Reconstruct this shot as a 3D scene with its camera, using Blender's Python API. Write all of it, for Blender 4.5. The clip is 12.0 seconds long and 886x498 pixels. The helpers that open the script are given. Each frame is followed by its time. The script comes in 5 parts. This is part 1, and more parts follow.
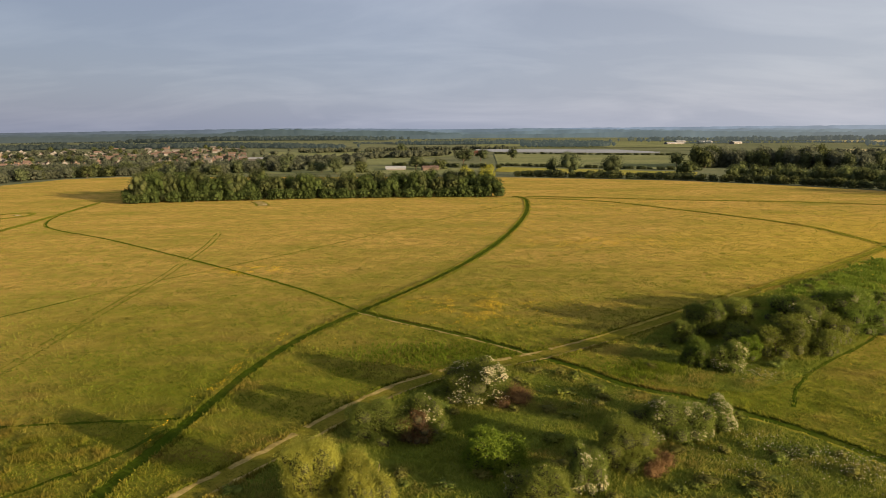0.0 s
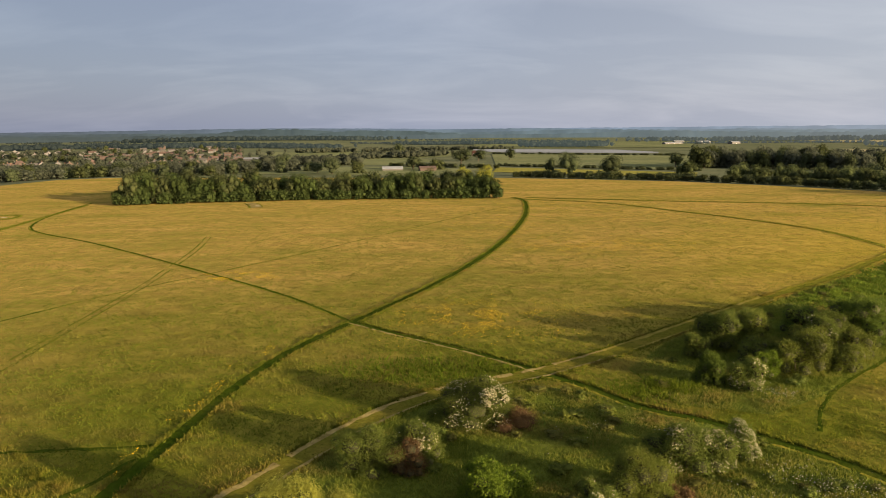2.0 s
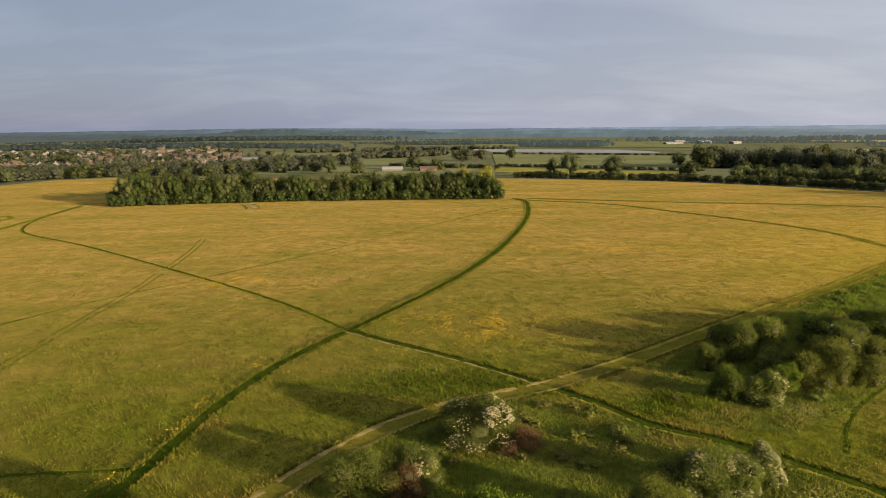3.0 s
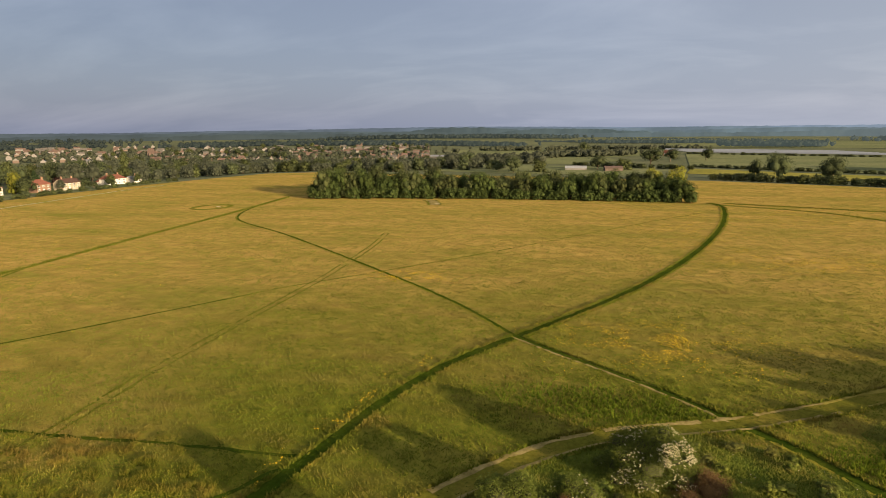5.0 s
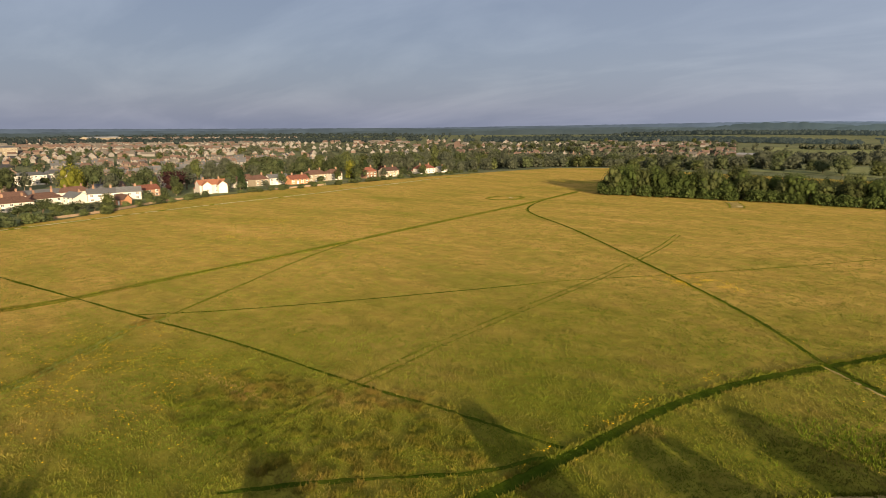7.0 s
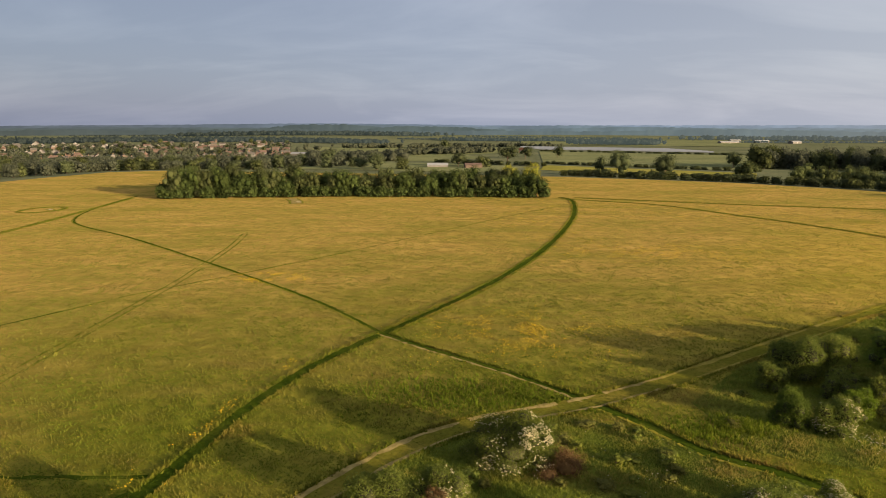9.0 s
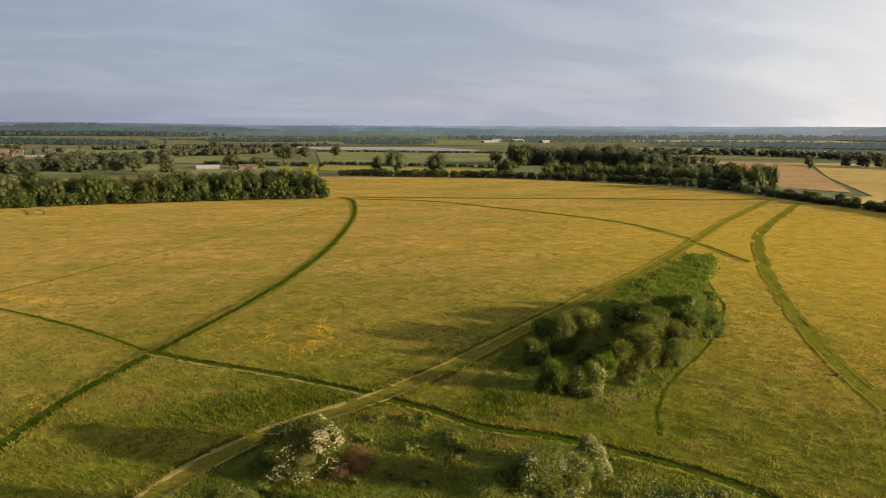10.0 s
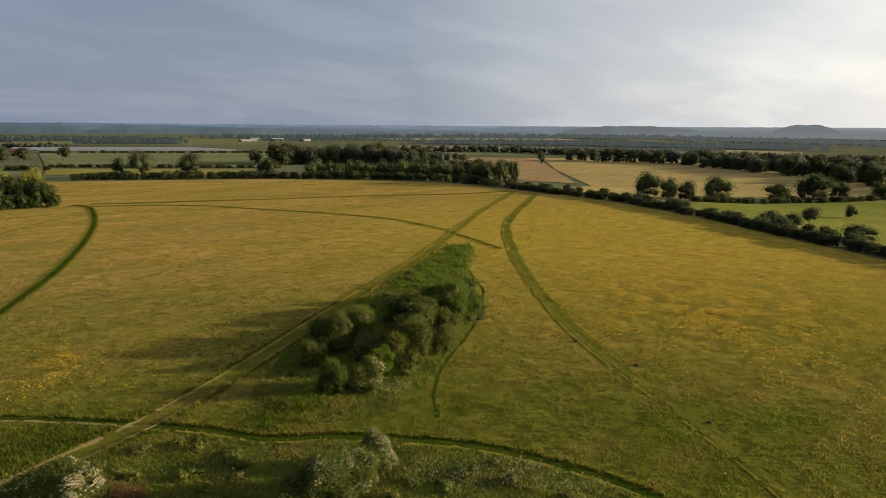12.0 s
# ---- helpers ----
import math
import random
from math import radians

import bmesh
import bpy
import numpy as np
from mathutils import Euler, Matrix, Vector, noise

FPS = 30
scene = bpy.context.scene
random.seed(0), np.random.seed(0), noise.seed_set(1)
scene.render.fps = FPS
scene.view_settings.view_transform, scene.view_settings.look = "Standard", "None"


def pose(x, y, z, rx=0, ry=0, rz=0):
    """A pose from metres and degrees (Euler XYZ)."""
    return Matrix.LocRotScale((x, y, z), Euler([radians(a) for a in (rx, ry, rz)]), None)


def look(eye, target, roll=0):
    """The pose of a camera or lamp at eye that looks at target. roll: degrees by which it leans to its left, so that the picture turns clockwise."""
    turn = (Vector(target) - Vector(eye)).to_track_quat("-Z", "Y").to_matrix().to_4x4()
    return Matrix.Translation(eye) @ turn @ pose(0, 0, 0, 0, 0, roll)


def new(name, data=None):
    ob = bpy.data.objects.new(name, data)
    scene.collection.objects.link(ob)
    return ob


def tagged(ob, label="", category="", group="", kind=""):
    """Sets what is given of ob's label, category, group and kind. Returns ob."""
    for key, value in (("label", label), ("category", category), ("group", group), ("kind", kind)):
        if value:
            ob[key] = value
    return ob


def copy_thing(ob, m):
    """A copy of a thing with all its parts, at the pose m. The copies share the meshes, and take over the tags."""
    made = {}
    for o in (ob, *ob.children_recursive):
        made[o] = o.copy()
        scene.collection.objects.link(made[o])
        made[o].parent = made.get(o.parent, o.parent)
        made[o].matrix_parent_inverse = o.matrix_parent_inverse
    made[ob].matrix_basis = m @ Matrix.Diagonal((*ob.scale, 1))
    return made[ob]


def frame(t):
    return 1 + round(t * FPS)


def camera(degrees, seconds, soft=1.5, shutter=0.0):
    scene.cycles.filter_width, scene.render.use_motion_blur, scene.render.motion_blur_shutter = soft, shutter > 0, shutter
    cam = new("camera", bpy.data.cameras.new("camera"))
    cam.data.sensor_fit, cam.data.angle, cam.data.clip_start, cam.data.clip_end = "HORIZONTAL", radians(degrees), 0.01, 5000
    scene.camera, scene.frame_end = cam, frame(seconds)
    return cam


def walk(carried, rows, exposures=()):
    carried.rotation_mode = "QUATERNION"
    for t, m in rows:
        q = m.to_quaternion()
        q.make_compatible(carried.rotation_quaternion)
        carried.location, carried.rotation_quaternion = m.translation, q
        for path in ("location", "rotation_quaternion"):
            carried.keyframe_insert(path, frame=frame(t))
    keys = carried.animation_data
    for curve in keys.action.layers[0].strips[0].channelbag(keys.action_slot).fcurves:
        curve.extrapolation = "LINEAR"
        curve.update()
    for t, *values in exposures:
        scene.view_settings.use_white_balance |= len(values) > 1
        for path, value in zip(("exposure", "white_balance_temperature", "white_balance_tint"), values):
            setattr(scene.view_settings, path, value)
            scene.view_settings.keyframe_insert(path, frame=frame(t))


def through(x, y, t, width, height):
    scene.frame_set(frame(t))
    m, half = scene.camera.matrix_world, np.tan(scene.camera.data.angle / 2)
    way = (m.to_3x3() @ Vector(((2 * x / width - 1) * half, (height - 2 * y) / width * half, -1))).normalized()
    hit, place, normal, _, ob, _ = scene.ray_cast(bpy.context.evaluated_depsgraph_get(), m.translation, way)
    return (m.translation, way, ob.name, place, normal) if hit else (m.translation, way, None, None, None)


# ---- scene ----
# camera: seconds, place, heading, tilt, lean
cam = camera(70.2, 12.0, soft=0.55)
WALK = [
    (0.0, -0.00, 0.00, 33.95, -0.00, -10.67, -0.53),
    (0.5, -0.05, 1.04, 33.97, -0.09, -10.66, -0.52),
    (1.0, 0.03, 2.46, 34.01, -0.14, -10.64, -0.54),
    (1.5, 0.12, 4.30, 34.02, -0.18, -10.65, -0.53),
    (2.0, 0.20, 6.44, 34.02, -0.22, -10.68, -0.52),
    (2.5, 0.23, 8.87, 34.01, -0.31, -10.69, -0.52),
    (4.5, 0.56, 16.12, 34.00, 7.16, -10.67, -0.47),
    (5.0, 0.62, 16.12, 33.99, 16.26, -10.69, -0.55),
    (5.5, 0.53, 16.09, 33.99, 25.96, -10.73, -0.67),
    (6.0, 0.44, 16.09, 33.97, 35.79, -10.78, -0.62),
    (6.5, 0.44, 16.16, 33.95, 42.94, -10.88, -0.47),
    (6.7, 0.44, 16.16, 33.95, 43.42, -10.88, -0.47),
    (7.5, 0.69, 16.28, 33.94, 35.20, -10.94, -0.33),
    (8.3, 0.94, 16.40, 33.94, 17.95, -10.99, -0.20),
    (8.5, 0.94, 16.40, 33.94, 13.88, -10.99, -0.20),
    (9.0, 1.02, 16.35, 33.96, 3.92, -10.99, -0.01),
    (9.5, 1.24, 16.34, 33.97, -6.01, -10.98, 0.13),
    (10.0, 1.48, 16.38, 33.95, -15.92, -10.95, 0.20),
    (10.5, 1.46, 16.43, 34.01, -25.65, -10.94, 0.28),
    (11.0, 1.31, 16.48, 34.03, -32.59, -10.93, 0.36),
    (11.5, 1.18, 16.58, 34.05, -36.39, -10.93, 0.44),
    (12.0, 1.11, 16.61, 34.06, -37.15, -10.96, 0.43),
]
walk(cam, [(t, pose(x, y, z, 90 + tilt, 0, head) @ pose(0, 0, 0, 0, 0, lean))
           for t, x, y, z, head, tilt, lean in WALK],
     exposures=[(0.0, 1.42, 6500, 10), (6.5, 1.36, 6380, 10), (9.0, 1.42, 6480, 10), (10.4, 1.34, 6380, 9), (11.0, 1.04, 6180, 8), (12.0, 0.89, 6000, 7)])

# ---- light: low evening sun behind the right shoulder, thin streaky cloud ----
SUN_UP, SUN_ROUND = radians(9.8), radians(121.5)


def make_world():
    w = bpy.data.worlds.new("sky")
    scene.world = w
    w.use_nodes = True
    nt = w.node_tree
    nt.nodes.clear()
    N, L = nt.nodes.new, nt.links.new
    out, bg = N("ShaderNodeOutputWorld"), N("ShaderNodeBackground")
    sky = N("ShaderNodeTexSky")
    sky.sky_type, sky.sun_disc = "NISHITA", False
    sky.sun_elevation, sky.sun_rotation = SUN_UP, SUN_ROUND
    sky.altitude, sky.air_density, sky.dust_density, sky.ozone_density = 60, 1.0, 2.2, 1.5
    co, sep = N("ShaderNodeTexCoord"), N("ShaderNodeSeparateXYZ")
    L(co.outputs["Generated"], sep.inputs[0])
    lift = N("ShaderNodeMath"); lift.operation = "MAXIMUM"; lift.inputs[1].default_value = 0.0
    L(sep.outputs[2], lift.inputs[0])
    add = N("ShaderNodeMath"); add.operation = "ADD"; add.inputs[1].default_value = 0.22
    L(lift.outputs[0], add.inputs[0])
    flat = []
    for k in (0, 1):
        d = N("ShaderNodeMath"); d.operation = "DIVIDE"
        L(sep.outputs[k], d.inputs[0]); L(add.outputs[0], d.inputs[1])
        flat.append(d)
    comb = N("ShaderNodeCombineXYZ")
    L(flat[0].outputs[0], comb.inputs[0]); L(flat[1].outputs[0], comb.inputs[1])
    mp = N("ShaderNodeMapping"); mp.inputs["Rotation"].default_value = (0, 0, radians(25)); mp.inputs["Scale"].default_value = (0.6, 1.1, 1)
    L(comb.outputs[0], mp.inputs[0])
    n1 = N("ShaderNodeTexNoise"); n1.inputs["Scale"].default_value = 1.5; n1.inputs["Detail"].default_value = 7; n1.inputs["Roughness"].default_value = 0.55; n1.inputs["Distortion"].default_value = 0.4
    L(mp.outputs[0], n1.inputs["Vector"])
    r1 = N("ShaderNodeMapRange"); r1.inputs[1].default_value = 0.44; r1.inputs[2].default_value = 0.8
    L(n1.outputs["Fac"], r1.inputs[0])
    # thin high cloud, brighter towards the sun
    dot = N("ShaderNodeVectorMath"); dot.operation = "DOT_PRODUCT"
    dot.inputs[1].default_value = (math.sin(SUN_ROUND), math.cos(SUN_ROUND), 0.15)
    L(co.outputs["Generated"], dot.inputs[0])
    glow = N("ShaderNodeValToRGB")
    while len(glow.color_ramp.elements) < len(SKY_VEIL):
        glow.color_ramp.elements.new(0.5)
    for e, (p, c) in zip(glow.color_ramp.elements, SKY_VEIL):
        e.position, e.color = p, (*c, 1)
    half = N("ShaderNodeMapRange"); half.inputs[1].default_value = -1; half.inputs[2].default_value = 1
    L(dot.outputs["Value"], half.inputs[0]); L(half.outputs[0], glow.inputs[0])
    high = N("ShaderNodeMapRange"); high.inputs[1].default_value = 0.0; high.inputs[2].default_value = 0.6; high.inputs[3].default_value = 1.0; high.inputs[4].default_value = 0.5
    L(lift.outputs[0], high.inputs[0])
    lit = N("ShaderNodeMix"); lit.data_type = "RGBA"; lit.blend_type = "MULTIPLY"; lit.inputs["Factor"].default_value = 1.0
    L(glow.outputs[0], lit.inputs["A"]); L(high.outputs[0], lit.inputs["B"])
    up10 = N("ShaderNodeVectorMath"); up10.operation = "SCALE"; up10.inputs["Scale"].default_value = 1 / SKY_STRENGTH
    L(lit.outputs["Result"], up10.inputs[0])
    veil = N("ShaderNodeMix"); veil.data_type = "RGBA"; veil.inputs["Factor"].default_value = 0.85
    L(sky.outputs[0], veil.inputs["A"]); L(up10.outputs[0], veil.inputs["B"])
    cloud = N("ShaderNodeMix"); cloud.data_type = "RGBA"; cloud.blend_type = "MULTIPLY"; cloud.inputs["Factor"].default_value = 1.0
    cloud.inputs["B"].default_value = (1.34, 1.29, 1.22, 1)
    L(veil.outputs["Result"], cloud.inputs["A"])
    mix = N("ShaderNodeMix"); mix.data_type = "RGBA"
    L(r1.outputs[0], mix.inputs["Factor"]); L(veil.outputs["Result"], mix.inputs["A"]); L(cloud.outputs["Result"], mix.inputs["B"])
    L(mix.outputs["Result"], bg.inputs[0])
    bg.inputs[1].default_value = SKY_STRENGTH
    L(bg.outputs[0], out.inputs[0])


SKY_STRENGTH = 0.08
SKY_VEIL = [(0.0, (0.094, 0.104, 0.148)), (0.22, (0.140, 0.155, 0.204)), (0.38, (0.164, 0.176, 0.217)), (0.53, (0.195, 0.206, 0.242)), (0.8, (0.50, 0.47, 0.44)), (1.0, (0.86, 0.73, 0.57))]
make_world()
to_sun = Vector((math.sin(SUN_ROUND) * math.cos(SUN_UP), math.cos(SUN_ROUND) * math.cos(SUN_UP), math.sin(SUN_UP)))
sun = new("sun", bpy.data.lights.new("sun", "SUN"))
sun.data.energy, sun.data.angle, sun.data.color = 5.0, radians(0.53), (1.0, 0.75, 0.45)
sun.matrix_world = look(to_sun * 400, (0, 0, 0))

# ---- materials ----


def material(name, rough=0.8):
    m = bpy.data.materials.new(name)
    m.use_nodes = True
    b = m.node_tree.nodes["Principled BSDF"]
    b.inputs["Roughness"].default_value = rough
    b.inputs["Specular IOR Level"].default_value = 0.25
    return m, m.node_tree, b


def noise_node(nt, scale, detail=4, rough=0.55, vec=None, stretch=None):
    n = nt.nodes.new("ShaderNodeTexNoise")
    n.inputs["Scale"].default_value, n.inputs["Detail"].default_value, n.inputs["Roughness"].default_value = scale, detail, rough
    g = nt.nodes.new("ShaderNodeNewGeometry")
    src = g.outputs["Position"]
    if stretch:
        mp = nt.nodes.new("ShaderNodeMapping")
        mp.inputs["Rotation"].default_value, mp.inputs["Scale"].default_value = (0, 0, radians(stretch[2])), (stretch[0], stretch[1], 1)
        nt.links.new(src, mp.inputs[0])
        src = mp.outputs[0]
    nt.links.new(src, n.inputs["Vector"])
    return n.outputs["Fac"]


def ramp(nt, fac, *stops):
    r = nt.nodes.new("ShaderNodeValToRGB")
    while len(r.color_ramp.elements) < len(stops):
        r.color_ramp.elements.new(0.5)
    for e, (p, c) in zip(r.color_ramp.elements, stops):
        e.position, e.color = p, (*c, 1)
    nt.links.new(fac, r.inputs[0])
    return r.outputs[0]


def blend(nt, fac, a, b, mode="MIX"):
    m = nt.nodes.new("ShaderNodeMix")
    m.data_type, m.blend_type = "RGBA", mode
    for key, v in (("Factor", fac), ("A", a), ("B", b)):
        if isinstance(v, (int, float)):
            m.inputs[key].default_value = v
        elif isinstance(v, tuple):
            m.inputs[key].default_value = (*v, 1)
        else:
            nt.links.new(v, m.inputs[key])
    return m.outputs["Result"]


def ranged(nt, v, a, b, c=0.0, d=1.0):
    r = nt.nodes.new("ShaderNodeMapRange")
    for i, x in enumerate((a, b, c, d), 1):
        r.inputs[i].default_value = x
    nt.links.new(v, r.inputs[0])
    return r.outputs[0]


def grey(v):
    return (v, v, v)


def bumped(nt, b, height, dist, strength=1.0):
    n = nt.nodes.new("ShaderNodeBump")
    n.inputs["Distance"].default_value, n.inputs["Strength"].default_value = dist, strength
    nt.links.new(height, n.inputs["Height"])
    nt.links.new(n.outputs[0], b.inputs["Normal"])


def lushness(nt):
    """How green the meadow is: most by the track, less up the slope, in ragged stretches."""
    g = nt.nodes.new("ShaderNodeNewGeometry")
    d = nt.nodes.new("ShaderNodeVectorMath"); d.operation = "DISTANCE"
    d.inputs[1].default_value = (4, 22, 0)
    nt.links.new(g.outputs["Position"], d.inputs[0])
    e = nt.nodes.new("ShaderNodeVectorMath"); e.operation = "DISTANCE"
    e.inputs[1].default_value = (125, 65, 0)
    nt.links.new(g.outputs["Position"], e.inputs[0])
    less = nt.nodes.new("ShaderNodeMath"); less.operation = "ADD"; less.inputs[1].default_value = 40
    nt.links.new(e.outputs["Value"], less.inputs[0])
    low = nt.nodes.new("ShaderNodeMath"); low.operation = "MINIMUM"
    nt.links.new(d.outputs["Value"], low.inputs[0]); nt.links.new(less.outputs[0], low.inputs[1])
    a = ranged(nt, low.outputs[0], 45, 165, 1.0, 0.0)
    b = ranged(nt, noise_node(nt, 0.03, 5, 0.6), 0.3, 0.7, -0.3, 0.3)
    s = nt.nodes.new("ShaderNodeMath"); s.operation = "ADD"; s.use_clamp = True
    nt.links.new(a, s.inputs[0]); nt.links.new(b, s.inputs[1])
    return s.outputs[0]


def east_brightening(nt):
    """The open eastern side of the meadow: golden, and brightened in colour like backlit grass."""
    g = nt.nodes.new("ShaderNodeNewGeometry")
    d = nt.nodes.new("ShaderNodeVectorMath"); d.operation = "DISTANCE"
    d.inputs[1].default_value = (170, 140, 0)
    nt.links.new(g.outputs["Position"], d.inputs[0])
    return ranged(nt, d.outputs["Value"], 45, 130, 1.0, 0.0)


def earth(name, low, mid, high, scale, fine=1.2, bump=0.15, stretch=None, lush=None):
    """Ground cover: broad patches of three colours, a fine grain over them, and relief."""
    m, nt, b = material(name, 1.0)
    b.inputs["Specular IOR Level"].default_value = 0.0
    broad = ramp(nt, noise_node(nt, scale, 6, 0.6, stretch=stretch), (0.30, low), (0.5, mid), (0.70, high))
    grain = ranged(nt, noise_node(nt, fine, 5, 0.7), 0.3, 0.7, 0.72, 1.25)
    if lush:
        broad = blend(nt, lushness(nt), broad, lush)
        broad = blend(nt, east_brightening(nt), broad, (0.40, 0.295, 0.05))
    col = blend(nt, 1.0, broad, grain, "MULTIPLY")
    nt.links.new(col, b.inputs["Base Color"])
    bumped(nt, b, noise_node(nt, fine, 5, 0.7), bump)
    return m


def leafy(name, dark, light, through=0.38, rough=0.85, spread=0.35):
    """Leaves: each clump and each plant its own shade, some light passing through."""
    m, nt, b = material(name, rough)
    b.inputs["Specular IOR Level"].default_value = 0.06
    g = nt.nodes.new("ShaderNodeNewGeometry")
    o = nt.nodes.new("ShaderNodeObjectInfo")
    col = ramp(nt, g.outputs["Random Per Island"], (0.0, dark), (1.0, light))
    tone = ranged(nt, o.outputs["Random"], 0, 1, 1 - spread, 1 + spread)
    col = blend(nt, 1.0, col, tone, "MULTIPLY")
    col = blend(nt, ranged(nt, noise_node(nt, 0.35, 3), 0.35, 0.7, 0.0, 0.45), col, (light[0] * 1.05, light[1] * 1.06, light[2] * 0.8))
    nt.links.new(col, b.inputs["Base Color"])
    t = nt.nodes.new("ShaderNodeBsdfTranslucent")
    nt.links.new(col, t.inputs["Color"])
    mx = nt.nodes.new("ShaderNodeMixShader")
    mx.inputs[0].default_value = through
    nt.links.new(b.outputs[0], mx.inputs[1])
    nt.links.new(t.outputs[0], mx.inputs[2])
    nt.links.new(mx.outputs[0], nt.nodes["Material Output"].inputs["Surface"])
    return m


def meadow(name, green, gold, tall, dryness=0.5, through=0.52, lush=None):
    """Standing grass: green low down, seed heads gold above, drier and greener stretches."""
    m, nt, b = material(name, 0.9)
    b.inputs["Specular IOR Level"].default_value = 0.1
    g = nt.nodes.new("ShaderNodeNewGeometry")
    z = nt.nodes.new("ShaderNodeSeparateXYZ")
    nt.links.new(g.outputs["Position"], z.inputs[0])
    up = ranged(nt, z.outputs[2], 0.05, tall, 0.0, 1.0)
    dry = ranged(nt, noise_node(nt, 0.022, 5, 0.6, stretch=(1.0, 2.2, 35)), 0.32, 0.68, dryness - 0.45, dryness + 0.45)
    one = ranged(nt, g.outputs["Random Per Island"], 0, 1, -0.08, 0.08)
    add = nt.nodes.new("ShaderNodeMath"); add.operation = "ADD"
    nt.links.new(dry, add.inputs[0]); nt.links.new(one, add.inputs[1])
    mul = nt.nodes.new("ShaderNodeMath"); mul.operation = "MULTIPLY"; mul.use_clamp = True
    nt.links.new(add.outputs[0], mul.inputs[0]); nt.links.new(up, mul.inputs[1])
    col = blend(nt, mul.outputs[0], green, gold)
    if lush:
        col = blend(nt, lushness(nt), col, blend(nt, mul.outputs[0], *lush))
        col = blend(nt, east_brightening(nt), col, blend(nt, mul.outputs[0], (0.27, 0.26, 0.032), (0.66, 0.46, 0.075)))
    rust = ranged(nt, noise_node(nt, 0.06, 4, 0.6, stretch=(1, 2.5, 35)), 0.48, 0.70, 0.0, 0.6)
    col = blend(nt, rust, col, (gold[0] * 0.66, gold[1] * 0.56, gold[2] * 0.80))
    fine = ranged(nt, noise_node(nt, 0.4, 5, 0.65, stretch=(1.0, 2.0, 35)), 0.3, 0.7, 0.78, 1.22)
    col = blend(nt, 1.0, col, fine, "MULTIPLY")
    mottle = ranged(nt, noise_node(nt, 0.13, 4, 0.6, stretch=(1.0, 1.6, 35)), 0.32, 0.68, 0.80, 1.20)
    col = blend(nt, 1.0, col, mottle, "MULTIPLY")
    nt.links.new(col, b.inputs["Base Color"])
    t = nt.nodes.new("ShaderNodeBsdfTranslucent")
    nt.links.new(col, t.inputs["Color"])
    mx = nt.nodes.new("ShaderNodeMixShader"); mx.inputs[0].default_value = through
    nt.links.new(b.outputs[0], mx.inputs[1]); nt.links.new(t.outputs[0], mx.inputs[2])
    nt.links.new(mx.outputs[0], nt.nodes["Material Output"].inputs["Surface"])
    return m


def painted(name, col, rough=0.7, var=0.12, scale=0.8):
    m, nt, b = material(name, rough)
    o = nt.nodes.new("ShaderNodeObjectInfo")
    k = ranged(nt, noise_node(nt, scale, 5, 0.6), 0.3, 0.7, 1 - var, 1 + var)
    c = blend(nt, 1.0, col, k, "MULTIPLY")
    c = blend(nt, 1.0, c, ranged(nt, o.outputs["Random"], 0, 1, 1 - var, 1 + var), "MULTIPLY")
    nt.links.new(c, b.inputs["Base Color"])
    bumped(nt, b, noise_node(nt, 6, 4), 0.02)
    return m


M = {}
# far land, its base colour paled and greyed to imitate distance haze
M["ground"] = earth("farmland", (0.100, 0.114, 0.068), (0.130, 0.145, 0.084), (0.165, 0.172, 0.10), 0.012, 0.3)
M["meadow_soil"] = earth("meadow_sward", (0.235, 0.205, 0.042), (0.355, 0.25, 0.064), (0.44, 0.288, 0.086), 0.022, 0.25, 0.25, stretch=(1.0, 3.0, 35), lush=(0.15, 0.16, 0.017))
M["scrub_soil"] = earth("rough_sward", (0.075, 0.108, 0.015), (0.115, 0.145, 0.022), (0.165, 0.178, 0.034), 0.08, 0.9, 0.25)
# mown green, base colour darkened to include shade cast by the tall edges
M["mown"] = earth("shaded_mown_grass", (0.032, 0.056, 0.005), (0.05, 0.075, 0.007), (0.08, 0.095, 0.011), 0.15, 2.0, 0.06)
M["worn"] = earth("trodden_grass", (0.10, 0.11, 0.014), (0.145, 0.135, 0.020), (0.20, 0.165, 0.032), 0.12, 1.6, 0.06)
M["lane"] = earth("worn_lane", (0.13, 0.14, 0.014), (0.19, 0.18, 0.022), (0.26, 0.22, 0.034), 0.2, 1.2, 0.1)
M["damp"] = earth("damp_sward", (0.105, 0.115, 0.013), (0.145, 0.148, 0.018), (0.19, 0.18, 0.028), 0.12, 1.4, 0.08)
M["rut"] = earth("worn_rut", (0.17, 0.15, 0.03), (0.235, 0.20, 0.042), (0.30, 0.25, 0.062), 0.3, 1.8, 0.05)
M["soil"] = earth("bare_soil", (0.05, 0.038, 0.025), (0.075, 0.055, 0.035), (0.10, 0.075, 0.05), 1.5, 6.0, 0.05)
M["straw"] = earth("worn_straw", (0.17, 0.14, 0.045), (0.27, 0.215, 0.078), (0.35, 0.28, 0.115), 0.5, 2.5, 0.05)
M["pasture"] = earth("pasture_grass", (0.15, 0.175, 0.036), (0.195, 0.215, 0.046), (0.24, 0.245, 0.06), 0.02, 0.4)
# grazed grass greyed in base colour for distance haze, as is pale_hay below
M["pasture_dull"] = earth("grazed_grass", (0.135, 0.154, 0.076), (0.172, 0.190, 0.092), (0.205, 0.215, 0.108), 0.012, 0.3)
M["ley"] = earth("grass_ley", (0.19, 0.19, 0.042), (0.25, 0.235, 0.055), (0.30, 0.265, 0.07), 0.02, 0.35)
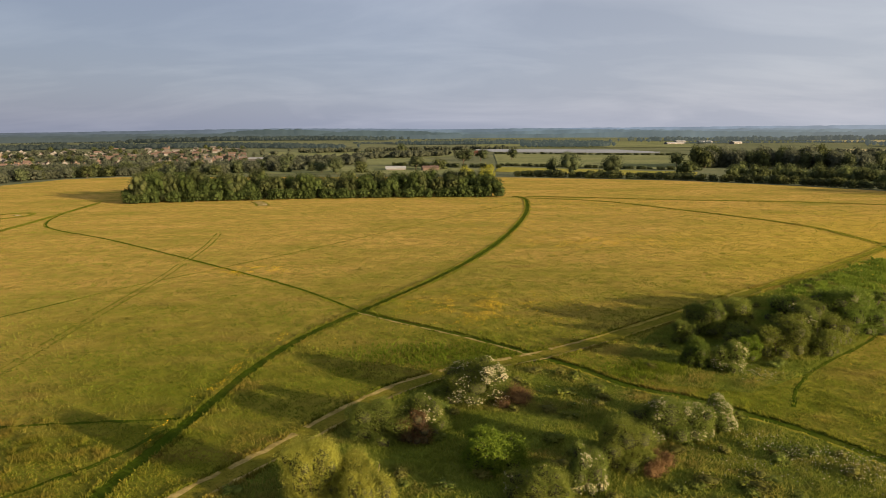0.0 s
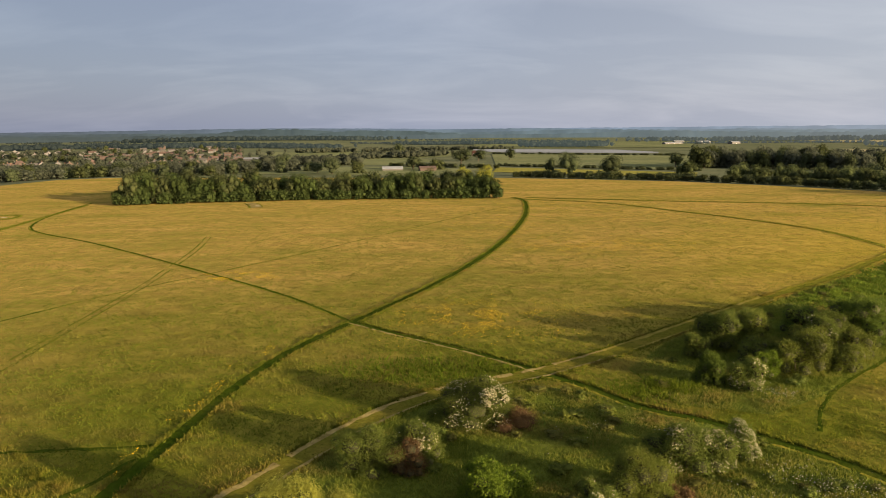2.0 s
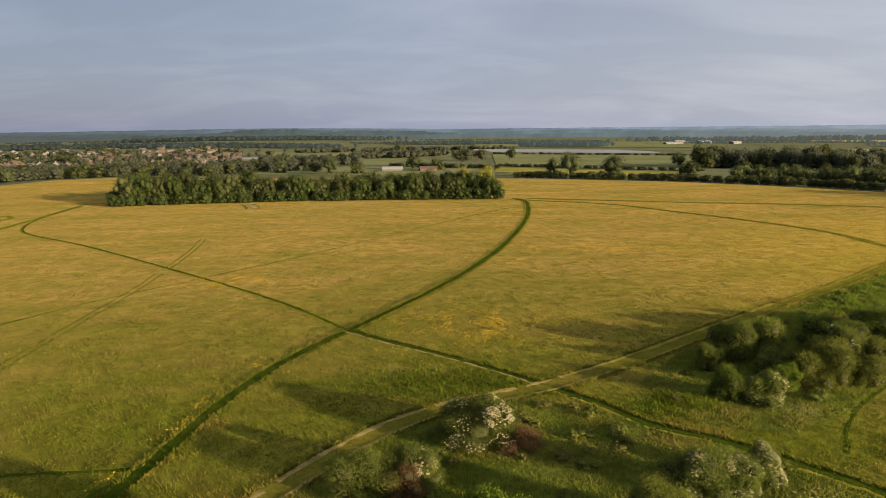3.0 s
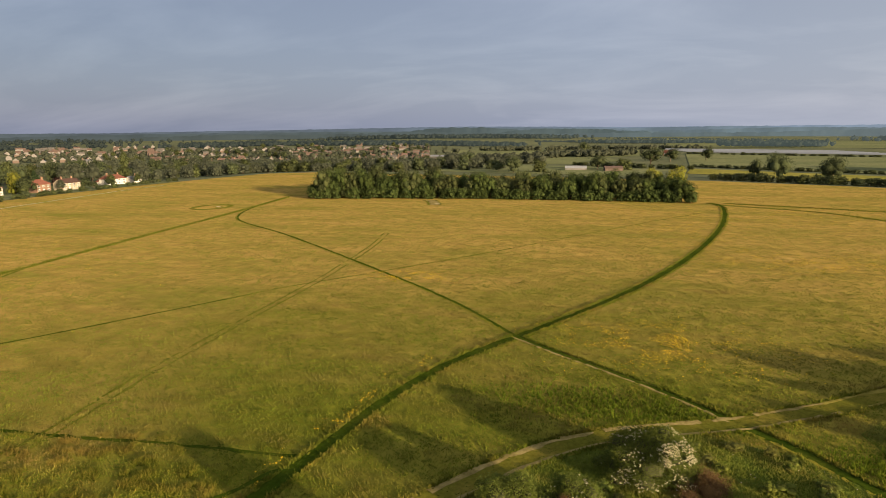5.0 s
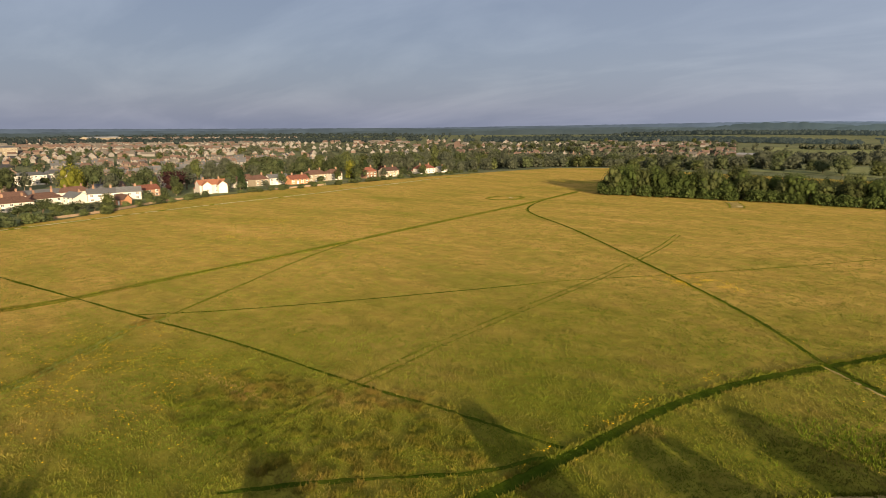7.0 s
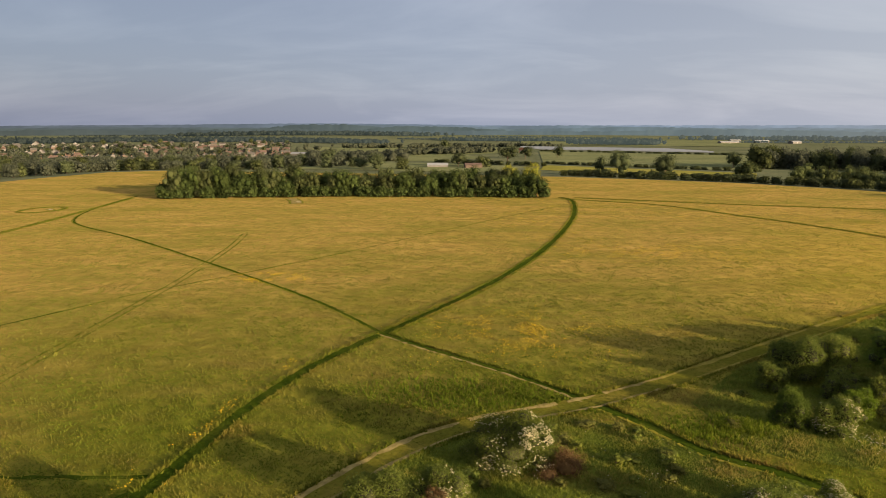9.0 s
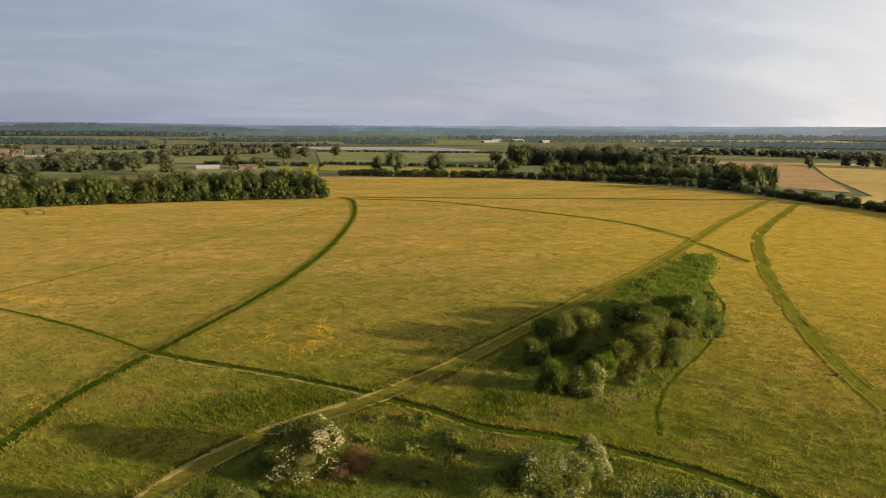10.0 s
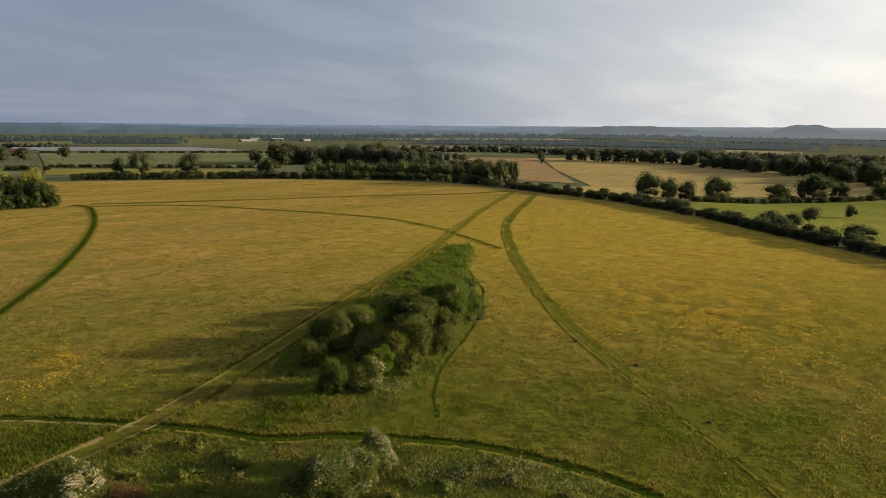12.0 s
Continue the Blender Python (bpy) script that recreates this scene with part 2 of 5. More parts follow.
M["hay"] = earth("ripening_hay", (0.31, 0.25, 0.10), (0.38, 0.30, 0.12), (0.44, 0.34, 0.14), 0.015, 0.3, stretch=(1, 2.5, 60))
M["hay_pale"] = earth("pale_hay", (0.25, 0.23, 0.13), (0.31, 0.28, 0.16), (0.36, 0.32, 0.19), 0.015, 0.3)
M["hay_pink"] = earth("sorrel_hay", (0.27, 0.19, 0.10), (0.33, 0.24, 0.12), (0.38, 0.28, 0.14), 0.02, 0.3)
M["asphalt"] = painted("asphalt", (0.06, 0.06, 0.062), 0.9)
M["grass"] = meadow("meadow_grass", (0.17, 0.19, 0.028), (0.475, 0.348, 0.090), 0.22, 0.62, lush=((0.112, 0.155, 0.014), (0.295, 0.272, 0.029)))
M["rough_grass"] = meadow("rough_grass", (0.155, 0.20, 0.026), (0.43, 0.37, 0.082), 0.45, 0.42)
M["verge"] = meadow("verge_grass", (0.14, 0.165, 0.018), (0.40, 0.285, 0.06), 0.5, 0.45, lush=((0.10, 0.135, 0.012), (0.29, 0.24, 0.035)))
# short path grass, darkened to match that edge shade in the mown colour
M["short"] = meadow("short_grass", (0.05, 0.085, 0.007), (0.12, 0.12, 0.016), 0.2, 0.35)
M["lush"] = meadow("lush_grass", (0.10, 0.15, 0.010), (0.17, 0.19, 0.02), 0.5, 0.5)
M["dock"] = leafy("seeding_weed", (0.075, 0.085, 0.02), (0.15, 0.145, 0.04))
M["nettle"] = leafy("nettle_leaf", (0.095, 0.155, 0.018), (0.165, 0.215, 0.029), 0.45)
M["buttercup"] = painted("buttercup_petal", (0.80, 0.50, 0.015), 0.8)
M["umbel"] = painted("cow_parsley_flower", (0.46, 0.43, 0.28), 0.8)
M["bark"] = painted("bark", (0.10, 0.075, 0.05), 0.9, 0.3, 3)
M["oak"] = leafy("dark_leaf", (0.070, 0.115, 0.020), (0.160, 0.208, 0.037), 0.42)
M["ash"] = leafy("olive_leaf", (0.070, 0.100, 0.018), (0.180, 0.196, 0.040), 0.40)
M["lime"] = leafy("fresh_leaf", (0.075, 0.128, 0.012), (0.155, 0.21, 0.024), 0.3)
M["willow"] = leafy("willow_leaf", (0.150, 0.170, 0.027), (0.26, 0.255, 0.047), 0.38)
M["haw"] = leafy("hawthorn_leaf", (0.062, 0.094, 0.018), (0.160, 0.185, 0.041), 0.40)
M["copper"] = leafy("copper_leaf", (0.02, 0.010, 0.012), (0.04, 0.018, 0.02))
M["yellow"] = leafy("yellow_leaf", (0.085, 0.100, 0.016), (0.16, 0.155, 0.028))
M["fir"] = leafy("fir_needle", (0.02, 0.04, 0.018), (0.05, 0.07, 0.035))
M["dead"] = leafy("dry_bramble", (0.070, 0.045, 0.022), (0.140, 0.084, 0.039), 0.12)
# twig brown kept dark to carry the shade inside the bushes
M["twig"] = painted("shaded_twig", (0.044, 0.045, 0.019), 0.95, 0.3, 3)
M["chalk"] = earth("dry_chalky_soil", (0.36, 0.30, 0.16), (0.48, 0.41, 0.24), (0.58, 0.50, 0.32), 0.3, 2.0, 0.05)
M["blossom"] = painted("may_blossom", (0.50, 0.455, 0.29), 0.7)
# far woodland leaf, greyed and lightened in base colour to imitate distance haze
M["wood_far"] = leafy("haze_greyed_leaf", (0.076, 0.090, 0.066), (0.116, 0.128, 0.092), 0.6, spread=0.12)
M["white"] = painted("white_render", (0.46, 0.43, 0.39))
M["cream"] = painted("cream_render", (0.24, 0.205, 0.155))
M["brick"] = painted("red_brick", (0.21, 0.13, 0.09), 0.85, 0.2, 2)
M["brick_orange"] = painted("orange_brick", (0.36, 0.18, 0.10), 0.85, 0.15, 2)
M["tile_brown"] = painted("brown_tile", (0.080, 0.046, 0.036), 0.85, 0.25, 1.5)
M["tile_red"] = painted("red_tile", (0.14, 0.055, 0.038), 0.85, 0.2, 1.5)
M["tile_orange"] = painted("orange_tile", (0.20, 0.088, 0.052), 0.85, 0.15, 1.5)
M["tile_grey"] = painted("lichened_tile", (0.125, 0.105, 0.088), 0.9, 0.25, 1.0)
M["belt"] = leafy("belt_leaf", (0.030, 0.046, 0.014), (0.058, 0.078, 0.024), 0.3)
M["belt_olive"] = leafy("belt_olive_leaf", (0.044, 0.058, 0.023), (0.086, 0.098, 0.040), 0.42)
# these two greens are greyed and lifted for haze, painted into the colour
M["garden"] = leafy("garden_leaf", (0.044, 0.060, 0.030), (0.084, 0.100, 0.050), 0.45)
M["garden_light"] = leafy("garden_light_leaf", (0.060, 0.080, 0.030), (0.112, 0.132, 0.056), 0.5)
M["town_cream"] = painted("aged_render", (0.135, 0.127, 0.122))
M["town_brick"] = painted("aged_brick", (0.105, 0.078, 0.064), 0.85, 0.2, 2)
M["town_tile"] = painted("weathered_tile", (0.088, 0.060, 0.050), 0.9, 0.3, 1.0)
M["town_grey"] = painted("weathered_grey_tile", (0.085, 0.078, 0.072), 0.9, 0.3, 1.0)
M["slate"] = painted("grey_slate", (0.085, 0.088, 0.095), 0.6, 0.2, 1.5)
M["trim"] = painted("white_paint", (0.75, 0.74, 0.72), 0.5)
M["metal"] = painted("pale_sheet_metal", (0.24, 0.25, 0.265), 0.6)
M["film"] = painted("milky_film", (0.24, 0.26, 0.29), 0.6)
M["fence"] = painted("weathered_board", (0.18, 0.13, 0.085), 0.9, 0.25, 3)
gl, gnt, gb = material("window_glass", 0.08)
gb.inputs["Base Color"].default_value = (0.02, 0.025, 0.03, 1)
gb.inputs["Specular IOR Level"].default_value = 0.6
M["glass"] = gl

# ---- mesh helpers ----


def mesh_of(name, verts, *face_sets):
    """A mesh from an array of corners and arrays of three- or four-cornered faces."""
    me = bpy.data.meshes.new(name)
    v = np.asarray(verts, np.float32).reshape(-1, 3)
    sets = [np.asarray(f, np.int32) for f in face_sets if len(f)]
    me.vertices.add(len(v))
    me.vertices.foreach_set("co", v.ravel())
    loops = np.concatenate([f.ravel() for f in sets])
    sizes = np.concatenate([np.full(len(f), f.shape[1], np.int32) for f in sets])
    me.loops.add(len(loops))
    me.loops.foreach_set("vertex_index", loops)
    me.polygons.add(len(sizes))
    me.polygons.foreach_set("loop_start", np.concatenate([[0], np.cumsum(sizes)[:-1]]).astype(np.int32))
    me.update(calc_edges=True)
    return me


def link(name, me, mat, parent=None, label=""):
    me.materials.append(mat)
    ob = new(name, me)
    if parent:
        ob.parent = parent
    return tagged(ob, label)


def part(name, bm, mat, parent, label=""):
    me = bpy.data.meshes.new(name)
    bm.to_mesh(me)
    bm.free()
    return link(name, me, mat, parent, label)


def box(bm, x0, y0, z0, x1, y1, z1):
    vs = [bm.verts.new(p) for p in ((x0, y0, z0), (x1, y0, z0), (x1, y1, z0), (x0, y1, z0), (x0, y0, z1), (x1, y0, z1), (x1, y1, z1), (x0, y1, z1))]
    for f in ((3, 2, 1, 0), (4, 5, 6, 7), (0, 1, 5, 4), (1, 2, 6, 5), (2, 3, 7, 6), (3, 0, 4, 7)):
        bm.faces.new([vs[i] for i in f])
    return vs


def boxed(name, mat, parent, dims, label=""):
    bm = bmesh.new()
    box(bm, *dims)
    return part(name, bm, mat, parent, label)


# ---- the lie of the land ----
FIELD = [(-235, -60), (-262, 40), (-272, 98), (-286, 126), (-304, 166), (-311, 208), (-310, 300), (-308, 343), (-298, 420), (-285, 478),
         (-252, 497), (-100, 480), (49, 457), (104, 437), (155, 414), (205, 372), (240, 330), (244, 276), (246, 239), (245, 203), (228, 148), (209, 108), (196, 78), (176, 20), (150, -60)]
FV = np.array(FIELD, float)


def seg_dist(p, a, b):
    d = b - a
    u = np.clip(((p - a) @ d) / max(d @ d, 1e-9), 0, 1)
    return np.hypot(*(p - (a + u[:, None] * d)).T)


def line_dist(p, line):
    line = np.asarray(line, float)
    out = np.full(len(p), 1e9)
    for a, b in zip(line[:-1], line[1:]):
        np.minimum(out, seg_dist(p, a, b), out)
    return out


def inside(p, poly):
    poly = np.asarray(poly, float)
    r = np.zeros(len(p), bool)
    for (x0, y0), (x1, y1) in zip(poly, np.roll(poly, -1, 0)):
        c = (y0 > p[:, 1]) != (y1 > p[:, 1])
        r ^= c & (p[:, 0] < (x1 - x0) * (p[:, 1] - y0) / (y1 - y0 + 1e-12) + x0)
    return r


def skyline(az):
    """Rise of the far hills, degrees over the level, by bearing to the left."""
    return np.interp(az, [-180, -80, -60, -40, 0, 8, 14, 20, 30, 36, 44, 60, 78, 180], [0.1, 0.2, 0.15, 0.1, 0.1, 0.22, 0.28, 0.24, 0.12, 0.08, 0.0, 0.05, 0.15, 0.1])


def land(p):
    """Height of the ground at plan points."""
    p = np.asarray(p, float).reshape(-1, 2)
    d = line_dist(p, np.vstack([FV, FV[:1]]))
    d[inside(p, FV)] = 0
    u = np.clip(d / 110, 0, 1)
    z = -5.0 * u * u * (3 - 2 * u)
    r = np.hypot(p[:, 0], p[:, 1])
    az = np.degrees(np.arctan2(-p[:, 0], p[:, 1]))
    k = np.clip((r - 1500) / 3000, 0, 1)
    top = 34 + 4500 * np.tan(np.radians(skyline(az) - 0.55))
    wave = 6 * np.sin(r / 330 + az / 9) * np.clip((r - 1200) / 1200, 0, 1) * (1 - k)
    side = np.clip((az - 6) / 14, 0, 1)
    hill = 7.0 * np.clip((r - 780) / 650, 0, 1) * side
    return z + k ** 1.3 * top + wave + hill


def land1(x, y):
    return float(land([(x, y)])[0])


def make_ground():
    rad = np.concatenate([np.linspace(0, 300, 16)[:-1], np.linspace(300, 720, 29)[:-1], np.geomspace(720, 4900, 50)])
    na = 240
    a = np.linspace(0, 2 * np.pi, na, endpoint=False)
    xy = np.stack([np.outer(rad, np.sin(a)), np.outer(rad, np.cos(a))], -1).reshape(-1, 2)
    v = np.column_stack([xy, land(xy) - 0.12])
    i, j = np.meshgrid(np.arange(1, len(rad) - 1), np.arange(na), indexing="ij")
    k = (j + 1) % na
    q = np.stack([i * na + j, i * na + k, (i + 1) * na + k, (i + 1) * na + j], -1).reshape(-1, 4)[:, ::-1]
    jj = np.arange(na)
    t = np.stack([np.zeros(na, int), na + jj, na + (jj + 1) % na], -1)[:, ::-1]
    me = mesh_of("ground", v, q, t)
    me.polygons.foreach_set("use_smooth", np.ones(len(me.polygons), bool))
    tagged(link("ground", me, M["ground"]), "rolling green farmland reaching to the horizon", "ground", kind="structure")


def sheet(name, poly, mat, lift, label, category="field", step=40.0):
    """A field laid on the land: a grid cut to its outline, following the ground."""
    bm = bmesh.new()
    f = bm.faces.new([bm.verts.new((x, y, 0)) for x, y in poly])
    lo, hi = np.min(poly, 0), np.max(poly, 0)
    if step:
        for ax in (0, 1):
            n = int((hi[ax] - lo[ax]) / step)
            for i in range(1, n + 1):
                co, no = [0, 0, 0], [0, 0, 0]
                co[ax], no[ax] = lo[ax] + i * (hi[ax] - lo[ax]) / (n + 1), 1
                bmesh.ops.bisect_plane(bm, geom=bm.verts[:] + bm.edges[:] + bm.faces[:], plane_co=co, plane_no=no)
    zs = land([(v.co.x, v.co.y) for v in bm.verts])
    for v, z in zip(bm.verts, zs):
        v.co.z = z + lift
    bmesh.ops.recalc_face_normals(bm, faces=bm.faces[:])
    if sum(f.normal.z for f in bm.faces) < 0:
        bmesh.ops.reverse_faces(bm, faces=bm.faces[:])
    me = bpy.data.meshes.new(name)
    bm.to_mesh(me)
    bm.free()
    return tagged(link(name, me, mat), label, category, kind="structure")


make_ground()
sheet("meadow", FIELD, M["meadow_soil"], 0.0, "golden green hay meadow in late spring", "meadow", 0)
SCRUB = [(-31, 50), (-18, 62), (-6, 78), (10, 87), (22, 84), (30, 76), (38, 70), (46, 58), (52, 40), (48, 10), (-30, 10)]
sheet("scrub_ground", SCRUB, M["scrub_soil"], 0.02, "rough green ground under the bushes", "ground", 0)
THICKET = [(27, 92), (38, 105), (60, 122), (80, 138), (95, 148), (104, 146), (92, 124), (80, 110), (66, 95), (52, 84), (40, 77), (30, 80)]
sheet("thicket_ground", THICKET, M["scrub_soil"], 0.02, "rough green ground round the thicket", "ground", 0)

# far fields
sheet("field_pasture", [(255, 190), (296, 192), (412, 150), (560, 60), (330, 20), (214, 60), (225, 100), (246, 150)], M["pasture"], 0.1, "bright green grazed pasture beyond the hedge")
sheet("field_hay", [(442, 424), (607, 603), (739, 497), (636, 357), (586, 255), (560, 170), (427, 155), (316, 201), (262, 212), (262, 270), (343, 300)], M["hay"], 0.1, "ripening tan hay field", "field")
sheet("field_sorrel", [(498, 679), (601, 606), (440, 424), (350, 320), (330, 360), (379, 436)], M["hay_pink"], 0.14, "reddish brown hay field")
sheet("field_pale", [(1175, 784), (1173, 526), (978, 441), (951, 636)], M["hay_pale"], 0.3, "pale yellow hay field")
sheet("field_pale", [(1142, 395), (1150, 300), (860, 240), (927, 362)], M["hay_pale"], 0.3, "pale yellow hay field")
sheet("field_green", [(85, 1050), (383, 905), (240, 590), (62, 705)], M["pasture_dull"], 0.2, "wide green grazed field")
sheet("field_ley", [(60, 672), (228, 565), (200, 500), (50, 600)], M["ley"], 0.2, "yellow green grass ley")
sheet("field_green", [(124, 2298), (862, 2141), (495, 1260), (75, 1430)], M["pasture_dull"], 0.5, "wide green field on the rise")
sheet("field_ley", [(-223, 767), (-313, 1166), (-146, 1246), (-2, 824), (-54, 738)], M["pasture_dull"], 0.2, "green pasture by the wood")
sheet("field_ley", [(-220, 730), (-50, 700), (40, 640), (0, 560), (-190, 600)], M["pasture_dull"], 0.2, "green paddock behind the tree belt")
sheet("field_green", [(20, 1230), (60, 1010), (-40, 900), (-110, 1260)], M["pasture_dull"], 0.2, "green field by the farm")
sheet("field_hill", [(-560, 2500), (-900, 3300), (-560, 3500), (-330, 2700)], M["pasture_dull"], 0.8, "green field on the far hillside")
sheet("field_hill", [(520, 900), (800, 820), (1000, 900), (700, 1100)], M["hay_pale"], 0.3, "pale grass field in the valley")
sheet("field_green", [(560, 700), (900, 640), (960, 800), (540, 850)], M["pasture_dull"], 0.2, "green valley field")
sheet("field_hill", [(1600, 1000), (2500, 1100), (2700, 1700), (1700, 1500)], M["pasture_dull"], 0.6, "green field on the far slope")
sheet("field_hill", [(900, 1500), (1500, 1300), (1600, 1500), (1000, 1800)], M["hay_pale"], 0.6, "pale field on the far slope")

# ---- mown paths and tracks ----
LINES = []


def smooth(pts, n=8):
    """Points along a curve through the given ones."""
    p = np.array(pts, float)
    e = np.vstack([2 * p[0] - p[1], p, 2 * p[-1] - p[-2]])
    out = []
    for i in range(1, len(e) - 2):
        for u in np.arange(n) / n:
            a, b, c, d = e[i - 1:i + 3]
            out.append(0.5 * (2 * b + (c - a) * u + (2 * a - 5 * b + 4 * c - d) * u * u + (3 * b - a - 3 * c + d) * u ** 3))
    return np.array(out + [p[-1]])


def ribbon(name, pts, width, mat, lift, label, category="path", rag=0.12, keep=True, offset=0.0, gap=0.0, clear=1.0):
    c = smooth(pts, 10)
    t = np.gradient(c, axis=0)
    t /= np.hypot(*t.T)[:, None] + 1e-9
    nrm = np.stack([-t[:, 1], t[:, 0]], -1)
    c = c + nrm * offset
    rng = np.random.default_rng(len(c) + int(width * 100))
    l = c + nrm * (width / 2 * (1 + rng.normal(0, rag, len(c))))[:, None]
    r = c - nrm * (width / 2 * (1 + rng.normal(0, rag, len(c))))[:, None]
    z = np.full(len(c), lift)
    v = np.vstack([np.column_stack([l, z]), np.column_stack([c, z + 0.03]), np.column_stack([r, z])])
    n = len(c)
    i = np.arange(n - 1)
    if gap:
        i = i[rng.random(n - 1) > gap]
    q = np.vstack([np.stack([i, i + n, i + n + 1, i + 1], -1), np.stack([i + n, i + 2 * n, i + 2 * n + 1, i + n + 1], -1)])
    ob = tagged(link(name, mesh_of(name, v, q), mat), label, category, kind="structure")
    if keep:
        LINES.append((c, width / 2 * clear))
    return ob


MAIN = [(-36, 30), (-34, 45), (-32.7, 57), (-31.2, 66), (-29.9, 73.5), (-28.4, 84), (-25.2, 96.5), (-20.8, 106.8), (-15.8, 116), (-8.4, 129.8), (-0.7, 145), (8.6, 167), (17.6, 192.5), (27.2, 227), (35.2, 263), (40, 298), (40.6, 316), (37, 326)]
WEST = [(-15.8, 116), (-26.9, 129.3), (-40, 142.6), (-55, 156), (-66.8, 166.4), (-85.6, 182.8), (-112.4, 205), (-136.2, 222), (-150, 236), (-160, 258), (-168, 290), (-172, 318)]
JOIN = [(-15.8, 116), (-8.7, 110.2), (-1.5, 105), (6, 99.1), (11.1, 94.6), (13.8, 91.8)]
TRACK = [(-30, 46), (-24.5, 54.2), (-18.6, 62.3), (-9.2, 76), (0, 84.4), (13.4, 90.8), (26, 98.8), (44, 112.5), (65.5, 129), (91.5, 148), (125.5, 176), (168, 212), (236, 264)]
LOWER = [(15, 90.5), (20, 85.6), (24.8, 79.5), (30.8, 75.8), (36.2, 71), (42, 65), (46.6, 57), (49.5, 48.4), (51, 36)]
LOOP = [(43, 72.6), (47.5, 79.5), (55, 86.7), (66, 94.8), (76.2, 103.9), (86.2, 114.7), (90, 121.1), (102.8, 142), (119.6, 160.1)]
EAST = [(52, 28), (60.4, 40), (65.6, 50.5), (71.4, 63.5), (78.6, 79.5), (88.2, 96), (103.6, 119), (124.2, 146.2), (150.6, 177), (182, 204.5), (238, 249)]
LINK = [(126.7, 180.5), (124.5, 165), (122.4, 156), (121, 148)]
FARR = [(41, 318), (76, 299), (98, 268), (114.5, 242), (127, 214), (128.5, 182)]
FARB = [(43.6, 325), (73.3, 315.5), (115.2, 301.4), (160.3, 289.6), (200.8, 272.8), (237, 268)]
NEARL = [(-185, 52), (-143.5, 58.1), (-115.9, 61.9), (-90.3, 65.7), (-61.9, 67.9), (-48.1, 69.7), (-32, 71)]
LONGL = [(-143, 30), (-141.2, 43.6), (-140.1, 58.1), (-142.4, 80.9), (-146.9, 129.4), (-154.1, 187.3), (-160.1, 241.9), (-170, 310)]
DIAG = [(-118, 62), (-108.8, 73.4), (-99.7, 87.3), (-89.6, 104.2), (-77.7, 125.1), (-70.8, 137.6), (-58.3, 154.3)]
FORK = [(-114, 67.4), (-122.4, 84.1), (-138.2, 114.9), (-146.9, 138)]
OLD = [(-57, 42), (-59.7, 50.9), (-62, 60), (-62.2, 69.2), (-64.2, 84.7), (-65.1, 100), (-66, 120), (-67.5, 150), (-72, 190), (-77, 215)]
LOWL = [(-52, 42), (-45.6, 50.4), (-36.2, 60.8), (-32.2, 68.3)]
MID = [(-58.3, 154.3), (-43.5, 175), (-32, 192.5), (-14, 221), (16, 268), (30, 286)]
WIDE = [(-88, 20), (-95, 33.3), (-100.7, 43), (-110.5, 57.6), (-113, 64)]
ribbon("mown_path", MAIN[:9], 1.9, M["mown"], 0.03, "dark green path mown through tall meadow grass", rag=0.16)
ribbon("mown_path", MAIN[8:], 1.8, M["mown"], 0.03, "dark green path mown through tall meadow grass", rag=0.16)
ribbon("mown_path", WEST, 0.8, M["mown"], 0.034, "dark green path mown through tall meadow grass", rag=0.2)
# pale strip painted where the sun brightens the path's near edge
ribbon("path_edge", WEST, 0.45, M["lane"], 0.05, "sunlit edge of a mown path, painted as a pale strip", rag=0.3, keep=False, offset=0.7, gap=0.2)
ribbon("mown_path", JOIN, 0.9, M["mown"], 0.038, "narrow trodden path through meadow grass", rag=0.2)
ribbon("path_edge", JOIN, 0.5, M["straw"], 0.05, "pale strip along a trodden path", rag=0.3, offset=-0.65, gap=0.1)
ribbon("farm_track", TRACK[:9], 3.7, M["worn"], 0.042, "worn grass farm track with pale wheel ruts", "track", 0.2, clear=0.9)
ribbon("farm_track", TRACK[8:], 2.7, M["lane"], 0.042, "pale worn grass farm track crossing the meadow", "track", 0.25, clear=0.8)
for off, w in ((1.3, 0.75), (-1.35, 0.42)):
    ribbon("wheel_rut", TRACK[:7], w, M["straw"], 0.075, "pale straw coloured wheel rut", "track", 0.45, False, off, 0.06)
    ribbon("wheel_rut", TRACK[6:], w * 0.8, M["rut"], 0.075, "faint worn wheel rut in the grass", "track", 0.45, False, off, 0.08)
ribbon("mown_path", LOWER, 1.3, M["mown"], 0.046, "narrow trodden path beside the bushes", rag=0.2)
# lighter strip stands for the sunlit lip; the bank itself is not modelled
ribbon("path_edge", LOWER, 0.42, M["lane"], 0.06, "sunlit lip of a trodden path, painted as a pale strip", rag=0.5, offset=-0.85, gap=0.3)
ribbon("foot_path", LOOP, 0.5, M["mown"], 0.05, "narrow dark foot path round the thicket", rag=0.3)
ribbon("grass_track", EAST, 2.6, M["damp"], 0.054, "wide hollow green track across the meadow", "track", 0.3, clear=0.2)
ribbon("wheel_rut", EAST, 0.45, M["lane"], 0.09, "faint pale wheel rut in a grass track", "track", 0.3, True, 1.5, 0.2)
ribbon("wheel_rut", EAST, 0.55, M["worn"], 0.09, "dark green wheel rut in a grass track", "track", 0.6, True, -0.6, 0.4)
ribbon("mown_path", LINK, 1.3, M["mown"], 0.058, "short mown path between two tracks", rag=0.2)
ribbon("mown_path", FARR, 1.4, M["damp"], 0.062, "dark green path mown through tall meadow grass", rag=0.25)
ribbon("wheel_rut", FARR, 0.5, M["mown"], 0.09, "dark green rut in a mown path", "track", 0.4, False, -0.4, 0.15)
